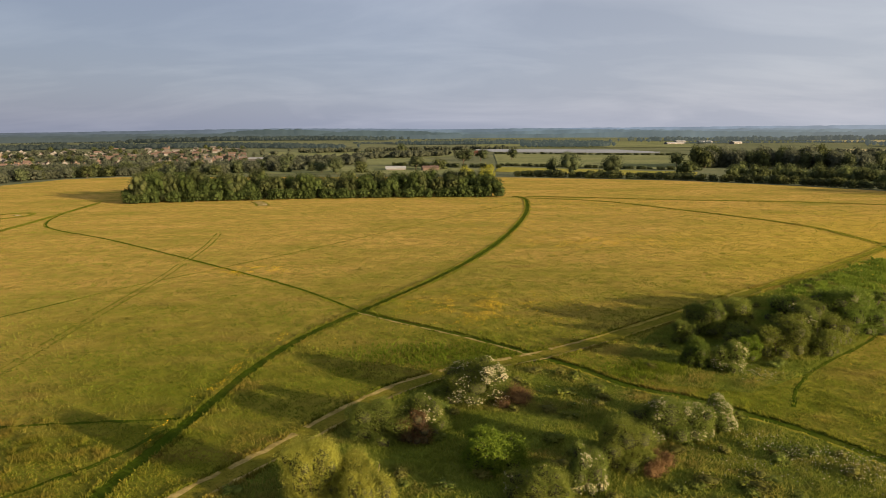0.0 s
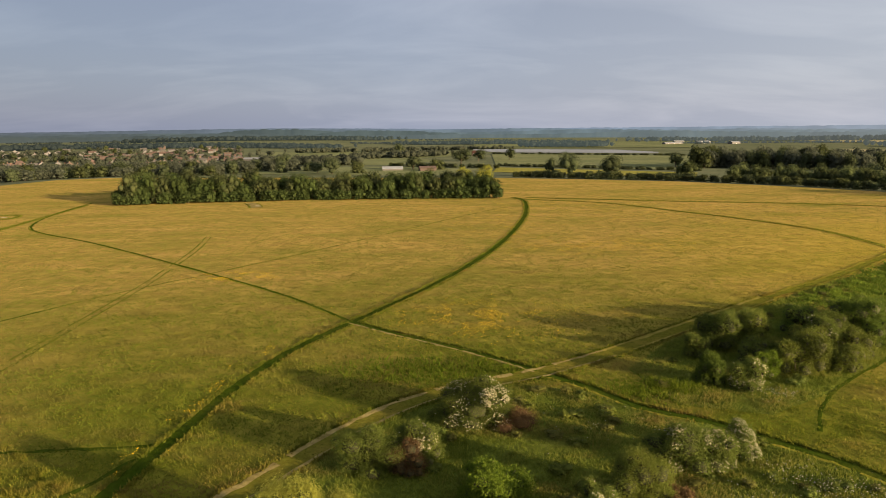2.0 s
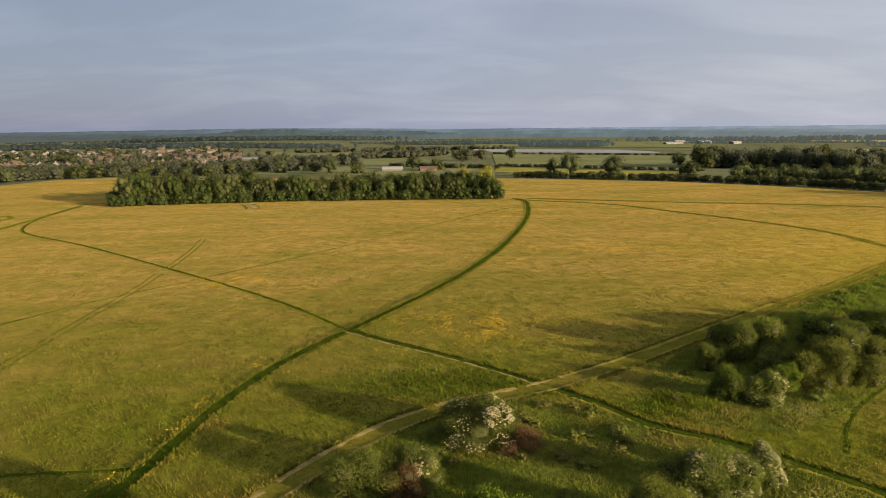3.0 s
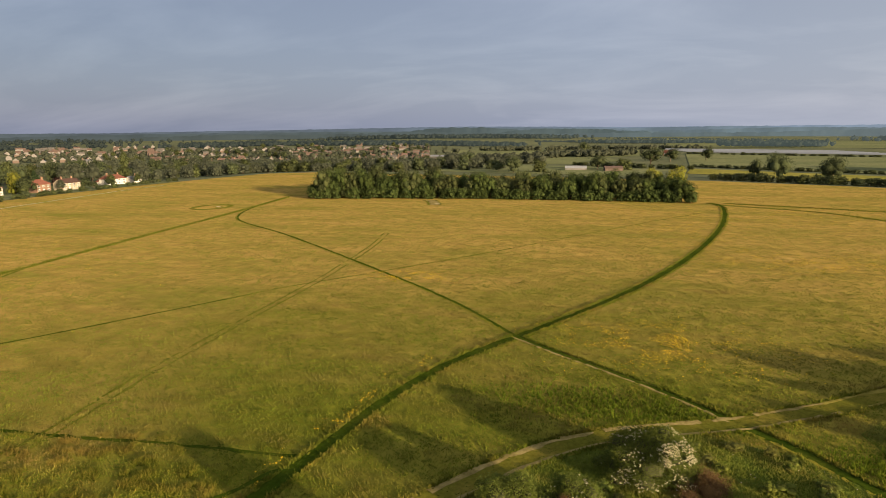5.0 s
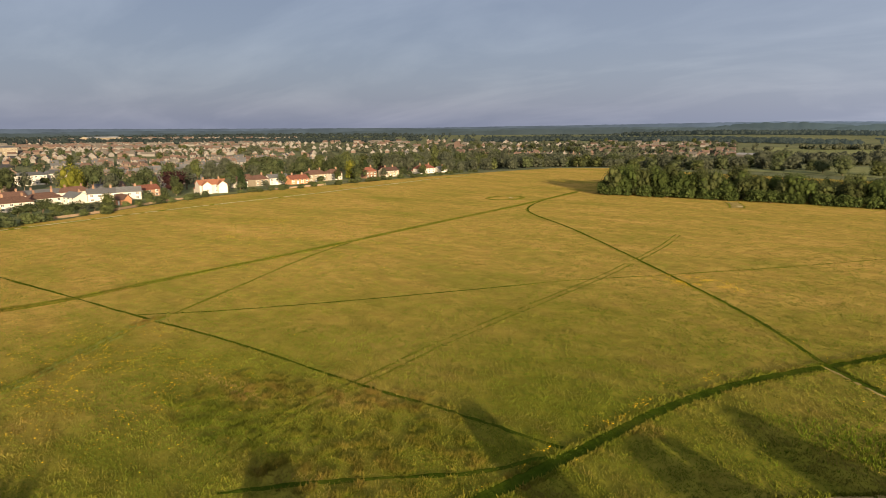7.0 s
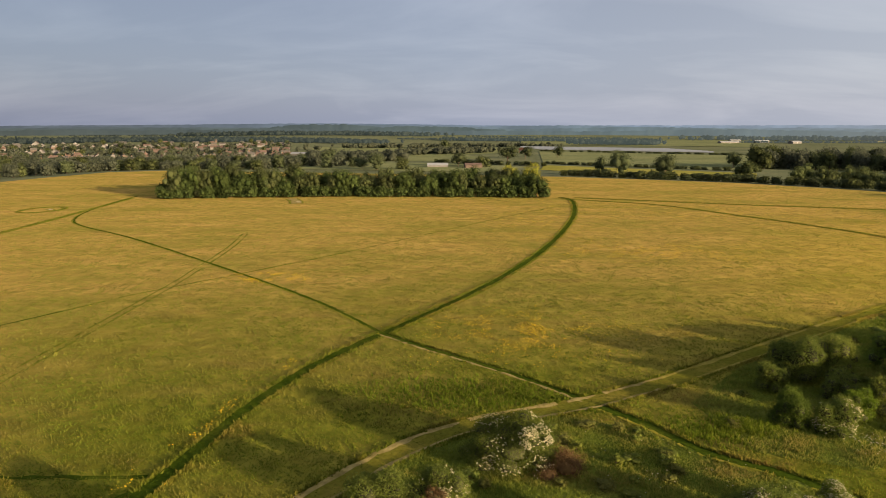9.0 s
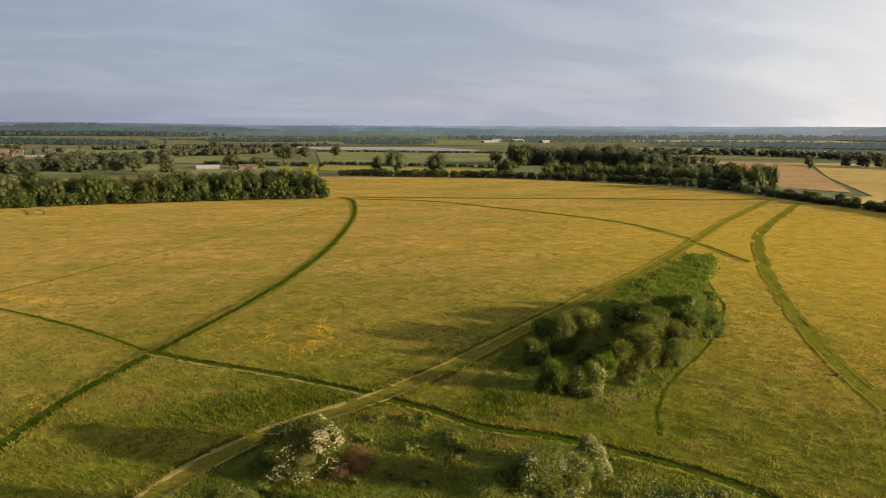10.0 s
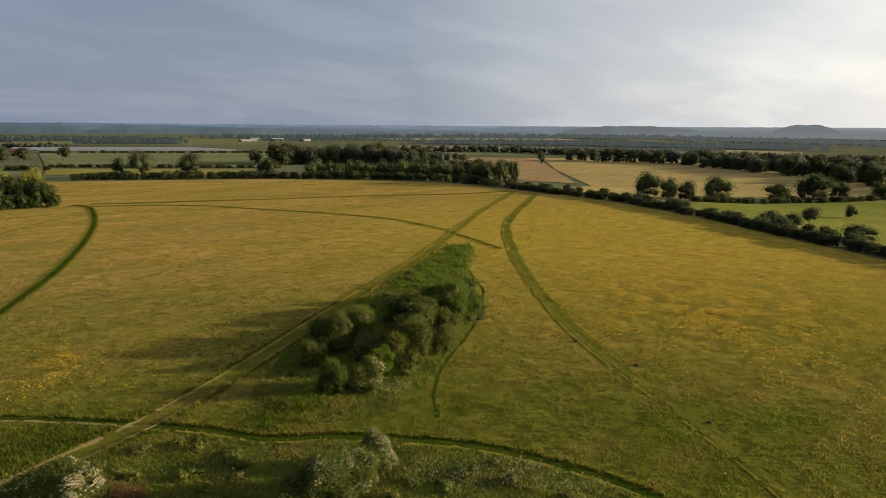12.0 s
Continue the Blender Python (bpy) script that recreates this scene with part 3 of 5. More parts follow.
ribbon("mown_path", FARB, 2.2, M["worn"], 0.066, "faint green path across the meadow", rag=0.3)
ribbon("foot_path", NEARL, 0.6, M["mown"], 0.03, "narrow dark path through meadow grass", rag=0.35)
ribbon("mown_path", LONGL, 1.7, M["damp"], 0.034, "wide green mown path along the meadow", rag=0.25)
ribbon("foot_path", DIAG[:5], 0.5, M["mown"], 0.038, "narrow dark path through meadow grass", rag=0.35)
ribbon("foot_path", DIAG[4:], 0.5, M["damp"], 0.038, "faint narrow path through meadow grass", rag=0.35, gap=0.2)
ribbon("foot_path", FORK, 0.7, M["damp"], 0.042, "faint path through meadow grass", rag=0.3)
for off in (-0.8, 0.8):
    ribbon("wheel_rut", OLD, 0.42, M["damp"], 0.046, "faint old wheel rut in the meadow", "track", 0.5, True, off, 0.25)
ribbon("foot_path", LOWL, 0.7, M["mown"], 0.05, "narrow dark path through meadow grass", rag=0.3)
ribbon("foot_path", MID, 0.6, M["damp"], 0.054, "faint path through meadow grass", rag=0.4, gap=0.25)
ribbon("grass_track", WIDE, 2.4, M["pasture"], 0.058, "wide bright green mown path", "track", 0.3, clear=0.35)
ribbon("edge_track", [(-258, 70), (-261, 90), (-263.6, 108), (-267.3, 127), (-270.7, 160), (-273, 192), (-276.5, 230), (-284, 281), (-290, 330), (-291, 366)], 2.3, M["chalk"], 0.09, "pale worn line along the garden fences", "track", 0.3, gap=0.12)
ribbon("bare_patch", [(-92, 312), (-87, 302), (-84, 293)], 5.0, M["straw"], 0.10, "bare pale patch of trodden ground", "ground", 0.3)
ribbon("chalk_patch", [(-86, 300), (-83, 297.5)], 1.8, M["chalk"], 0.16, "small white patch of bare chalky ground", "ground", 0.3, False)
ribbon("chalk_patch", [(-182, 267), (-179, 265)], 1.8, M["chalk"], 0.13, "small white patch of bare chalky ground", "ground", 0.3)
ribbon("mown_ring", [(-190, 263), (-188, 257), (-181, 255), (-176, 261), (-176, 269), (-182, 274), (-189, 270), (-190, 263)], 1.2, M["worn"], 0.07, "faint ring of trodden grass in the meadow", "path", 0.4, gap=0.15)


# ---- trees and bushes ----
def ico(level=1):
    bm = bmesh.new()
    bmesh.ops.create_icosphere(bm, subdivisions=level, radius=1.0)
    v = np.array([x.co[:] for x in bm.verts])
    f = np.array([[y.index for y in x.verts] for x in bm.faces])
    bm.free()
    return v, f


ICO1, ICO2 = ico(1), ico(2)


def crown_mesh(name, rng, lobes, n, leaf, core=0.84, pick=None, out=0.5, droop=0.0, spread=0.10, deep=False):
    """Leaf clumps over the lobes of a crown, with twiggy gaps, round a dark core."""
    lb = np.array(lobes, float)
    area = lb[:, 3] * lb[:, 4] + lb[:, 3] * lb[:, 5]
    k = rng.choice(len(lb), n, p=area / area.sum())
    d = rng.normal(size=(n, 3))
    d /= np.linalg.norm(d, axis=1)[:, None]
    d[:, 2] = np.where(d[:, 2] < -0.55, -d[:, 2], d[:, 2])
    rad = 1 + rng.normal(0, spread, n)
    if deep:
        rad = np.where(rng.random(n) < 0.4, rng.uniform(0.72, 1.0, n), rad)
    p = lb[k, :3] + d * lb[k, 3:] * rad[:, None]
    keep = p[:, 2] > 0.05
    for a in lb:
        q = (p - a[:3]) / a[3:]
        keep &= (np.linalg.norm(q, axis=1) > (0.70 if deep else 0.80))
    if pick is not None:
        keep &= pick(p, d)
    p, d = p[keep], d[keep]
    m = len(p)
    nrm = d * out + rng.normal(size=(m, 3)) * 0.55
    nrm /= np.linalg.norm(nrm, axis=1)[:, None]
    ref = rng.normal(size=(m, 3)) + np.array([0, 0, -droop])
    u = np.cross(nrm, ref)
    u /= np.linalg.norm(u, axis=1)[:, None] + 1e-9
    w = np.cross(nrm, u)
    s = (leaf * rng.uniform(0.55, 1.35, m))[:, None]
    if droop:
        w, u = w * 1.0, u * 0.5
    v = np.stack([p + u * s, p + w * s * 0.55 + nrm * s * 0.25, p - u * s, p - w * s * 0.55 + nrm * s * 0.15], 1).reshape(-1, 3)
    quads = np.arange(4 * m).reshape(-1, 4)
    tris = []
    if core:
        cv, cf = ICO1
        for a in lb:
            wob = cv * (1 + rng.normal(0, 0.06, len(cv)))[:, None]
            tris.append(cf + len(v))
            cc = a[:3] + wob * a[3:] * core
            cc[:, 2] = np.maximum(cc[:, 2], 0.02)
            v = np.vstack([v, cc])
        tris = np.vstack(tris)
    return mesh_of(name, v, quads, tris)


def tube(paths, sides=5):
    """Tapered limbs: each a list of (x, y, z, radius)."""
    V, Q, base = [], [], 0
    a = np.linspace(0, 2 * np.pi, sides, endpoint=False)
    for pts in paths:
        for x, y, z, r in pts:
            V.append(np.column_stack([x + r * np.cos(a), y + r * np.sin(a), np.full(sides, z)]))
        for i in range(len(pts) - 1):
            j = np.arange(sides)
            Q.append(np.stack([base + i * sides + j, base + i * sides + (j + 1) % sides, base + (i + 1) * sides + (j + 1) % sides, base + (i + 1) * sides + j], -1))
        base += len(pts) * sides
    return np.vstack(V), np.vstack(Q)


def lobes_of(rng, h, w, low, n, size=0.42, pointed=0.0):
    """Lobes filling a crown h high and w wide whose foliage begins at low."""
    out = []
    mid, hz = (h + low) / 2, (h - low) / 2
    for i in range(n):
        d = rng.normal(size=3)
        d /= np.linalg.norm(d)
        rr = rng.uniform(0.35, 0.72) if i else 0.0
        z = mid + d[2] * hz * rr
        narrow = 1 - pointed * np.clip((z - low) / (h - low), 0, 1)
        s = size * rng.uniform(0.75, 1.2) * (1.25 if i == 0 else 1.0)
        out.append((d[0] * w / 2 * rr * narrow, d[1] * w / 2 * rr * narrow, z, w / 2 * s * narrow, w / 2 * s * narrow, min(hz * s * 1.25, (h - z) * 1.0 + 0.2)))
    return out


def tree(name, seed, h, w, mat, low=0.2, n=9, leaves=2600, leaf=0.5, size=0.45, label="", category="tree", group="", pointed=0.0, droop=0.0):
    rng = np.random.default_rng(seed)
    root = new(name)
    tagged(root, label, category, group)
    lobes = lobes_of(rng, h, w, low * h, n, size, pointed)
    if low < 0.06:
        for k in range(7):
            a = k * 0.9 + rng.uniform(0, 0.5)
            q = w * rng.uniform(0.22, 0.34)
            lobes.append((q * math.cos(a), q * math.sin(a), h * rng.uniform(0.10, 0.24), w * rng.uniform(0.13, 0.2), w * rng.uniform(0.13, 0.2), h * rng.uniform(0.14, 0.22)))
    r0 = 0.022 * h + 0.05
    limbs = [[(0, 0, -0.3, r0 * 1.4), (0, 0, 0.12 * h, r0), (rng.normal(0, 0.02) * h, rng.normal(0, 0.02) * h, 0.45 * h, r0 * 0.6), (0, 0, 0.8 * h, r0 * 0.2)]]
    for lb in lobes[1:5]:
        limbs.append([(0, 0, 0.16 * h, r0 * 0.6), (lb[0] * 0.45, lb[1] * 0.45, 0.16 * h + (lb[2] - 0.16 * h) * 0.6, r0 * 0.4), (lb[0], lb[1], lb[2], r0 * 0.12)])
    link("trunk", mesh_of("trunk", *tube(limbs)), M["bark"], root, "")
    link("crown", crown_mesh("crown", rng, lobes, leaves, leaf, core=0.68, out=0.25, spread=0.2, droop=droop), M[mat], root)
    return root, h, w


rng0 = np.random.default_rng(7)


def plant(proto, places):
    """Stand copies of a plant at (x, y, height, width)."""
    root, h, w = proto
    for i, (x, y, ph, pw) in enumerate(places):
        m = Matrix.LocRotScale((x, y, land1(x, y)), Euler((0, 0, rng0.uniform(0, 6.28))), (pw / w, pw / w, ph / h))
        if i < len(places) - 1:
            copy_thing(root, m)
        else:
            root.matrix_basis = m


def share(protos, places):
    """Deal plants out among several models."""
    rows = [[] for _ in protos]
    for i, pl in enumerate(places):
        rows[int(rng0.integers(len(protos)))].append(pl)
    for p, r in zip(protos, rows):
        if r:
            plant(p, r)
        else:
            plant(p, [places[0][:1] + (places[0][1] + 3,) + places[0][2:]])


def along(pts, gap, h, w, jitter=2.0, side=0.0, skip=0.0):
    """Places along a line, for hedges, belts and wood edges."""
    p = np.array(pts, float)
    out = []
    for a, b in zip(p[:-1], p[1:]):
        L = np.hypot(*(b - a))
        n = max(1, int(L / gap))
        nn = np.array([-(b - a)[1], (b - a)[0]]) / L
        for i in range(n):
            if rng0.random() < skip:
                continue
            q = a + (b - a) * (i + rng0.uniform(0.1, 0.9)) / n + nn * (side + rng0.normal(0, jitter))
            k = rng0.uniform(0.84, 1.14)
            out.append((float(q[0]), float(q[1]), h * k * rng0.uniform(0.92, 1.08), w * k * rng0.uniform(0.85, 1.15)))
    return out


# the belt of trees across the meadow
BELT = "tall leafy tree in a dense belt on the meadow"
belt = [tree("belt_tree", 20 + i, 14.5, 12, m, 0.03, 28, 5200, 0.25, 0.32, BELT, "tree", "belt of trees") for i, m in enumerate(("belt", "belt_olive", "belt_olive", "belt", "belt"))]
share(belt, along([(-104, 324), (-60, 330), (0, 331), (29, 329)], 6.5, 11.6, 11.0, 0.6) + along([(-153, 312), (-130, 317), (-104, 324)], 6.0, 13.2, 11.0, 0.6) + along([(-152, 322), (-125, 330)], 7.0, 14.0, 12.0, 0.8) + [(-150, 312, 14.5, 12.5), (-152, 322, 15, 12.5), (-152, 335, 15, 13), (-146, 317, 15, 12), (-138, 316, 14, 12)] + along([(-150, 336), (-60, 341), (28, 341)], 8, 11.6, 12, 1.2)
      + along([(-152, 349), (-60, 352), (26, 352)], 9, 11.8, 12, 1.5))
under = [tree("belt_shrub", 33 + i, 5, 6, m, 0.0, 8, 900, 0.32, 0.5, "shrub filling the foot of the tree belt", "bush", "belt shrubs") for i, m in enumerate(("belt", "belt"))]
share(under, along([(-156, 307), (-120, 315), (-60, 324), (0, 325), (31, 325)], 4.2, 5.0, 6.5, 0.6) + along([(-158, 312), (-157, 352)], 4, 7, 7, 0.5))
plant(tree("belt_tree", 31, 17.5, 12, "willow", 0.1, 9, 2200, 0.4, 0.42, "pale leafy tree at the end of the belt", "tree", "belt of trees"), [(24, 345, 15.5, 11), (14, 348, 14.5, 10)])

# trees beyond the meadow
oaks = [tree("oak_tree", 40 + i, 16, 17, "garden", 0.08, 16, 4200, 0.34, 0.42, "dark round oak standing in farmland", "tree", "oaks") for i in range(3)]
share(oaks, [(-162, 668, 16.5, 18.5), (91, 838, 16, 16.6), (103, 509, 19, 21), (135, 505, 17, 18.8), (238, 645, 15, 16), (-99, 590, 15, 20), (-63, 1004, 19, 18),
             (-27, 648, 12.6, 20), (92, 535, 15, 10), (25, 749, 18, 27), (49, 814, 16, 22), (495, 495, 14, 10), (-116, 608, 11, 17), (307, 126, 6.6, 6.5), (261, 124, 6, 7.6)])
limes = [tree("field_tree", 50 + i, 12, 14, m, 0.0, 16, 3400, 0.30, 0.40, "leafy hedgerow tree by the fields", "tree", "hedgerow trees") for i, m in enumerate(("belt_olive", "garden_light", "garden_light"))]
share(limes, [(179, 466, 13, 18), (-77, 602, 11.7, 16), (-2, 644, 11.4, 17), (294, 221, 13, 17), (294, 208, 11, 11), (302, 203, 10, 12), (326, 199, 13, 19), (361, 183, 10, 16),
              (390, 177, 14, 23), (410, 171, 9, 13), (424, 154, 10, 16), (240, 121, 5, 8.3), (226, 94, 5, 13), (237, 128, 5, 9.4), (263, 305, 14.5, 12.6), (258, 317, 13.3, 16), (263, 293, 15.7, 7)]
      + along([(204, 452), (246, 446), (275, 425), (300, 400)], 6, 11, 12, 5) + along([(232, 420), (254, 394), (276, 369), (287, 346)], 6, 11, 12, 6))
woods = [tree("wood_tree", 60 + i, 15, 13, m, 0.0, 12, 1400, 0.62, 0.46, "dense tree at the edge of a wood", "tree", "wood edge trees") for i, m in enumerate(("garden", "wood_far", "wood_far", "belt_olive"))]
share(woods, along([(255, 640), (305, 622), (346, 588), (390, 560)], 6.5, 17, 15, 5) + along([(262, 665), (320, 645), (370, 610)], 8, 19, 16, 6)
      + along([(650, 430), (607, 325), (565, 246), (520, 180), (470, 120)], 8, 13, 13, 11) + along([(670, 430), (627, 325), (585, 240), (540, 170)], 10, 16, 14, 14)
      + along([(590, 548), (621, 487), (650, 430)], 12, 14, 15, 6)
      + along([(290, 470), (340, 440), (370, 400)], 9, 12, 12, 7)
      + along([(-330, 480), (-313, 521), (-281, 556), (-200, 575)], 7, 8.5, 12, 6) + along([(-350, 500), (-300, 590), (-200, 620), (-120, 640)], 9, 11, 13, 10)
      + along([(-346, 405), (-325, 448), (-316, 490)], 8, 9, 10, 5) + along([(-390, 420), (-370, 500), (-330, 560), (-260, 620)], 9, 11, 13, 12))
hedge = [tree("hedge_bush", 70 + i, 3.6, 5, m, 0.0, 8, 800, 0.28, 0.5, "dense clipped hedge bush along a field edge", "bush", "hedge bushes") for i, m in enumerate(("garden", "belt_olive", "garden"))]
share(hedge, along([(251, 281), (249, 239), (249, 204), (231, 149), (212, 109), (200, 78), (190, 50)], 2.9, 2.9, 5.2, 1.2, 0.0, 0.06) + along([(256, 281), (254, 239), (254, 204), (236, 149), (217, 109), (206, 80)], 5.5, 3.9, 5.5, 1.8, 0.0, 0.15)
      + along([(55, 468), (110, 445), (160, 422), (215, 380), (246, 335), (252, 285)], 4.0, 4.5, 7, 1.5)
      + along([(62, 700), (240, 588)], 6, 3, 7, 1) + along([(296, 195), (412, 152)], 5, 3, 6, 1) + along([(85, 1045), (383, 900)], 9, 3, 9, 1) + along([(60, 655), (-60, 720)], 6, 4, 7, 2))

# the town side
sheet("garden_lawn", [(-240, -60), (-264, 40), (-274, 98), (-288, 126), (-306, 166), (-313, 208), (-312, 300), (-310, 343), (-304, 400), (-420, 420), (-420, -60)], M["pasture_dull"], 0.06, "green garden lawns behind the meadow", "lawn")
shrubs = [tree("garden_shrub", 86 + i, 3.2, 4.5, m, 0.0, 8, 700, 0.26, 0.5, "rounded garden shrub at the meadow edge", "bush", "garden shrubs") for i, m in enumerate(("garden_light", "garden", "belt_olive"))]
share(shrubs, along([(-277, 84), (-283, 110), (-292, 128), (-303, 152), (-309, 178)], 4.0, 3.0, 5.0, 3.0, -4, 0.1) + along([(-310, 195), (-313, 250), (-316, 300), (-318, 345), (-312, 400)], 5.0, 2.6, 5.0, 3.0, -3, 0.15)
      + along([(-262, 40), (-268, 70), (-276, 90)], 4, 4, 6, 2.5, -3))
plant(tree("weeping_willow", 81, 18, 16, "yellow", 0.05, 10, 2200, 0.5, 0.45, "yellow green weeping willow among gardens", "tree"), [(-417, 147, 18, 16), (-355, 311, 13, 10)])
plant(tree("copper_beech", 82, 13, 16, "copper", 0.1, 9, 1800, 0.5, 0.45, "dark purple copper beech behind the houses", "tree"), [(-368, 186, 13, 17), (-362, 348, 8, 8)])
plant(tree("fir_tree", 83, 13, 7, "fir", 0.05, 10, 1500, 0.4, 0.5, "tall dark conifer in a garden", "tree", pointed=0.7), [(-415, 291, 14, 12), (-332, 210, 12.5, 7), (-380, 330, 12, 6), (-395, 360, 13, 7)])
town_trees = [tree("garden_tree", 90 + i, 13, 13, m, 0.08, 8, 1200, 0.55, 0.46, "leafy garden tree among houses", "tree", "town trees") for i, m in enumerate(("belt_olive", "garden", "wood_far", "garden"))]
places = [(-426, 162, 17, 16), (-416, 170, 12, 13), (-392, 179, 14, 17), (-354, 170, 10, 5), (-351, 180, 9.6, 6), (-427, 282, 17, 18), (-339, 306, 9, 11), (-390, 297, 16, 17), (-358, 215, 10, 11), (-396, 208, 13, 16),
          (-422, 344, 16, 19), (-413, 393, 18, 22), (-409, 423, 16, 20)]
places += along([(-400, 240), (-420, 320), (-410, 440), (-380, 520)], 9, 14, 14, 9) + along([(-450, 230), (-480, 330), (-470, 470), (-420, 600)], 11, 15, 14, 12)
places += along([(-470, 100), (-470, 180), (-460, 230)], 14, 13, 12, 9)
GARDEN = [(-338, 176, 6, 6), (-322, 196, 7, 6), (-341, 203, 8, 7), (-345, 246, 7, 7), (-350, 268, 6, 6), (-342, 288, 7, 7), (-338, 327, 6, 6), (-336, 344, 7, 6), (-340, 370, 7, 7), (-338, 392, 6, 7), (-322, 160, 5, 5), (-318, 150, 5, 6), (-299, 80, 5.4, 9), (-306, 91, 5.2, 8.5), (-302, 95, 4.7, 7.9), (-298, 98, 6.4, 8.4), (-290, 101, 5.1, 7.6), (-286, 105, 5.6, 9), (-292, 116, 3.7, 9), (-294, 122, 6.5, 8.4), (-324, 86, 4.9, 9), (-286, 110, 3.8, 6.5),
          (-330, 170, 5, 7), (-325, 205, 4, 7), (-330, 225, 4, 6), (-333, 268, 4, 8), (-335, 300, 5, 7), (-330, 345, 4, 8), (-330, 360, 5, 8)]
places += GARDEN


# ---- houses ----
def gable(bm, w, d, z0, h, over=0.35, thick=0.22, hip=0.0):
    """A pitched roof of two or four slopes with eaves, as a closed shell."""
    x, y = w / 2 + over, d / 2 + over
    ridge = x - hip
    for s in (0, 1):
        zz = z0 - s * thick
        vs = [bm.verts.new(p) for p in ((-x, -y, zz), (x, -y, zz), (x, y, zz), (-x, y, zz), (-ridge, 0, zz + h), (ridge, 0, zz + h))]
        for f in ((0, 1, 5, 4), (2, 3, 4, 5), (1, 2, 5), (3, 0, 4)):
            if len(f) == 3 and not hip:
                continue
            bm.faces.new([vs[i] for i in (f if s == 0 else f[::-1])])
        if s:
            low = vs
        else:
            top = vs
    ring = (0, 1, 2, 3) if hip else (0, 1, 5, 2, 3, 4)
    for a, b in zip(ring, ring[1:] + ring[:1]):
        bm.faces.new((top[a], low[a], low[b], top[b]))


def house(name, w, d, eaves, rise, wall, roof, hip=0.0, windows=3, storeys=2, chimneys=1, porch=False, label="", group="houses", both=True, far=False):
    root = tagged(new(name), label, "house", group)
    bm = bmesh.new()
    vs = box(bm, -w / 2, -d / 2, -1.5, w / 2, d / 2, eaves)
    if not hip:
        a = bm.verts.new((-w / 2, 0, eaves + rise - 0.15))
        b = bm.verts.new((w / 2, 0, eaves + rise - 0.15))
        bm.faces.new((vs[7], vs[4], a))
        bm.faces.new((vs[5], vs[6], b))
    part("wall", bm, M[wall], root)
    bm = bmesh.new()
    gable(bm, w, d, eaves + 0.02, rise, hip=hip)
    part("roof", bm, M[roof], root)
    for i in range(chimneys):
        cx = (-w * 0.28, w * 0.28)[i % 2]
        bm = bmesh.new()
        box(bm, cx - 0.45, -0.35, eaves + rise * 0.35, cx + 0.45, 0.35, eaves + rise + 1.0)
        box(bm, cx - 0.55, -0.45, eaves + rise + 1.0, cx + 0.55, 0.45, eaves + rise + 1.15)
        for q in (-0.2, 0.2):
            box(bm, cx + q - 0.11, -0.11, eaves + rise + 1.15, cx + q + 0.11, 0.11, eaves + rise + 1.5)
        part("chimney", bm, M["brick"], root, "brick chimney")
    if far:
        for x in (-w * 0.25, w * 0.25):
            for z in (0.9, 3.2):
                boxed("window", M["glass"], root, (x - 0.9, -d / 2 - 0.05, z, x + 0.9, d / 2 + 0.05, z + 1.1))
        return root
    sides = ((-1, 0), (1, 0)) if both else ((-1, 0),)
    for sgn, _ in sides:
        for s in range(storeys):
            z = 0.9 + s * (eaves - 0.5) / storeys
            for i in range(windows):
                x = (i + 0.5) * w / windows - w / 2
                if s == 0 and i == windows // 2:
                    boxed("door", M["trim"], root, (x - 0.5, sgn * d / 2 - 0.06, 0, x + 0.5, sgn * d / 2 + 0.06, 2.05), "white panelled door")
                    continue
                y = sgn * d / 2
                win = boxed("window", M["trim"], root, (x - 0.8, y - 0.05, z - 0.05, x + 0.8, y + 0.05, z + 1.2), "white framed window")
                yy = y + sgn * 0.055
                for k in (-1, 1):
                    boxed("pane", M["glass"], win, (x + k * 0.37 - 0.31, yy - 0.012, z + 0.06, x + k * 0.37 + 0.31, yy + 0.012, z + 1.09))
    if porch:
        bm = bmesh.new()
        box(bm, w * 0.1, -d / 2 - 3.0, -1.5, w * 0.5, -d / 2 - 0.01, 2.5)
        part("extension", bm, M[wall], root)
        bm = bmesh.new()
        gable(bm, w * 0.4, 3.0, 2.52, 1.2, 0.2, 0.15, hip=0.9)
        e = part("extension_roof", bm, M[roof], root)
        e.location = (w * 0.3, -d / 2 - 1.5, 0)
    return root


def stand(ob, x, y, turn, dz=0.0):
    ob.matrix_basis = pose(x, y, land1(x, y) + dz, 0, 0, turn)


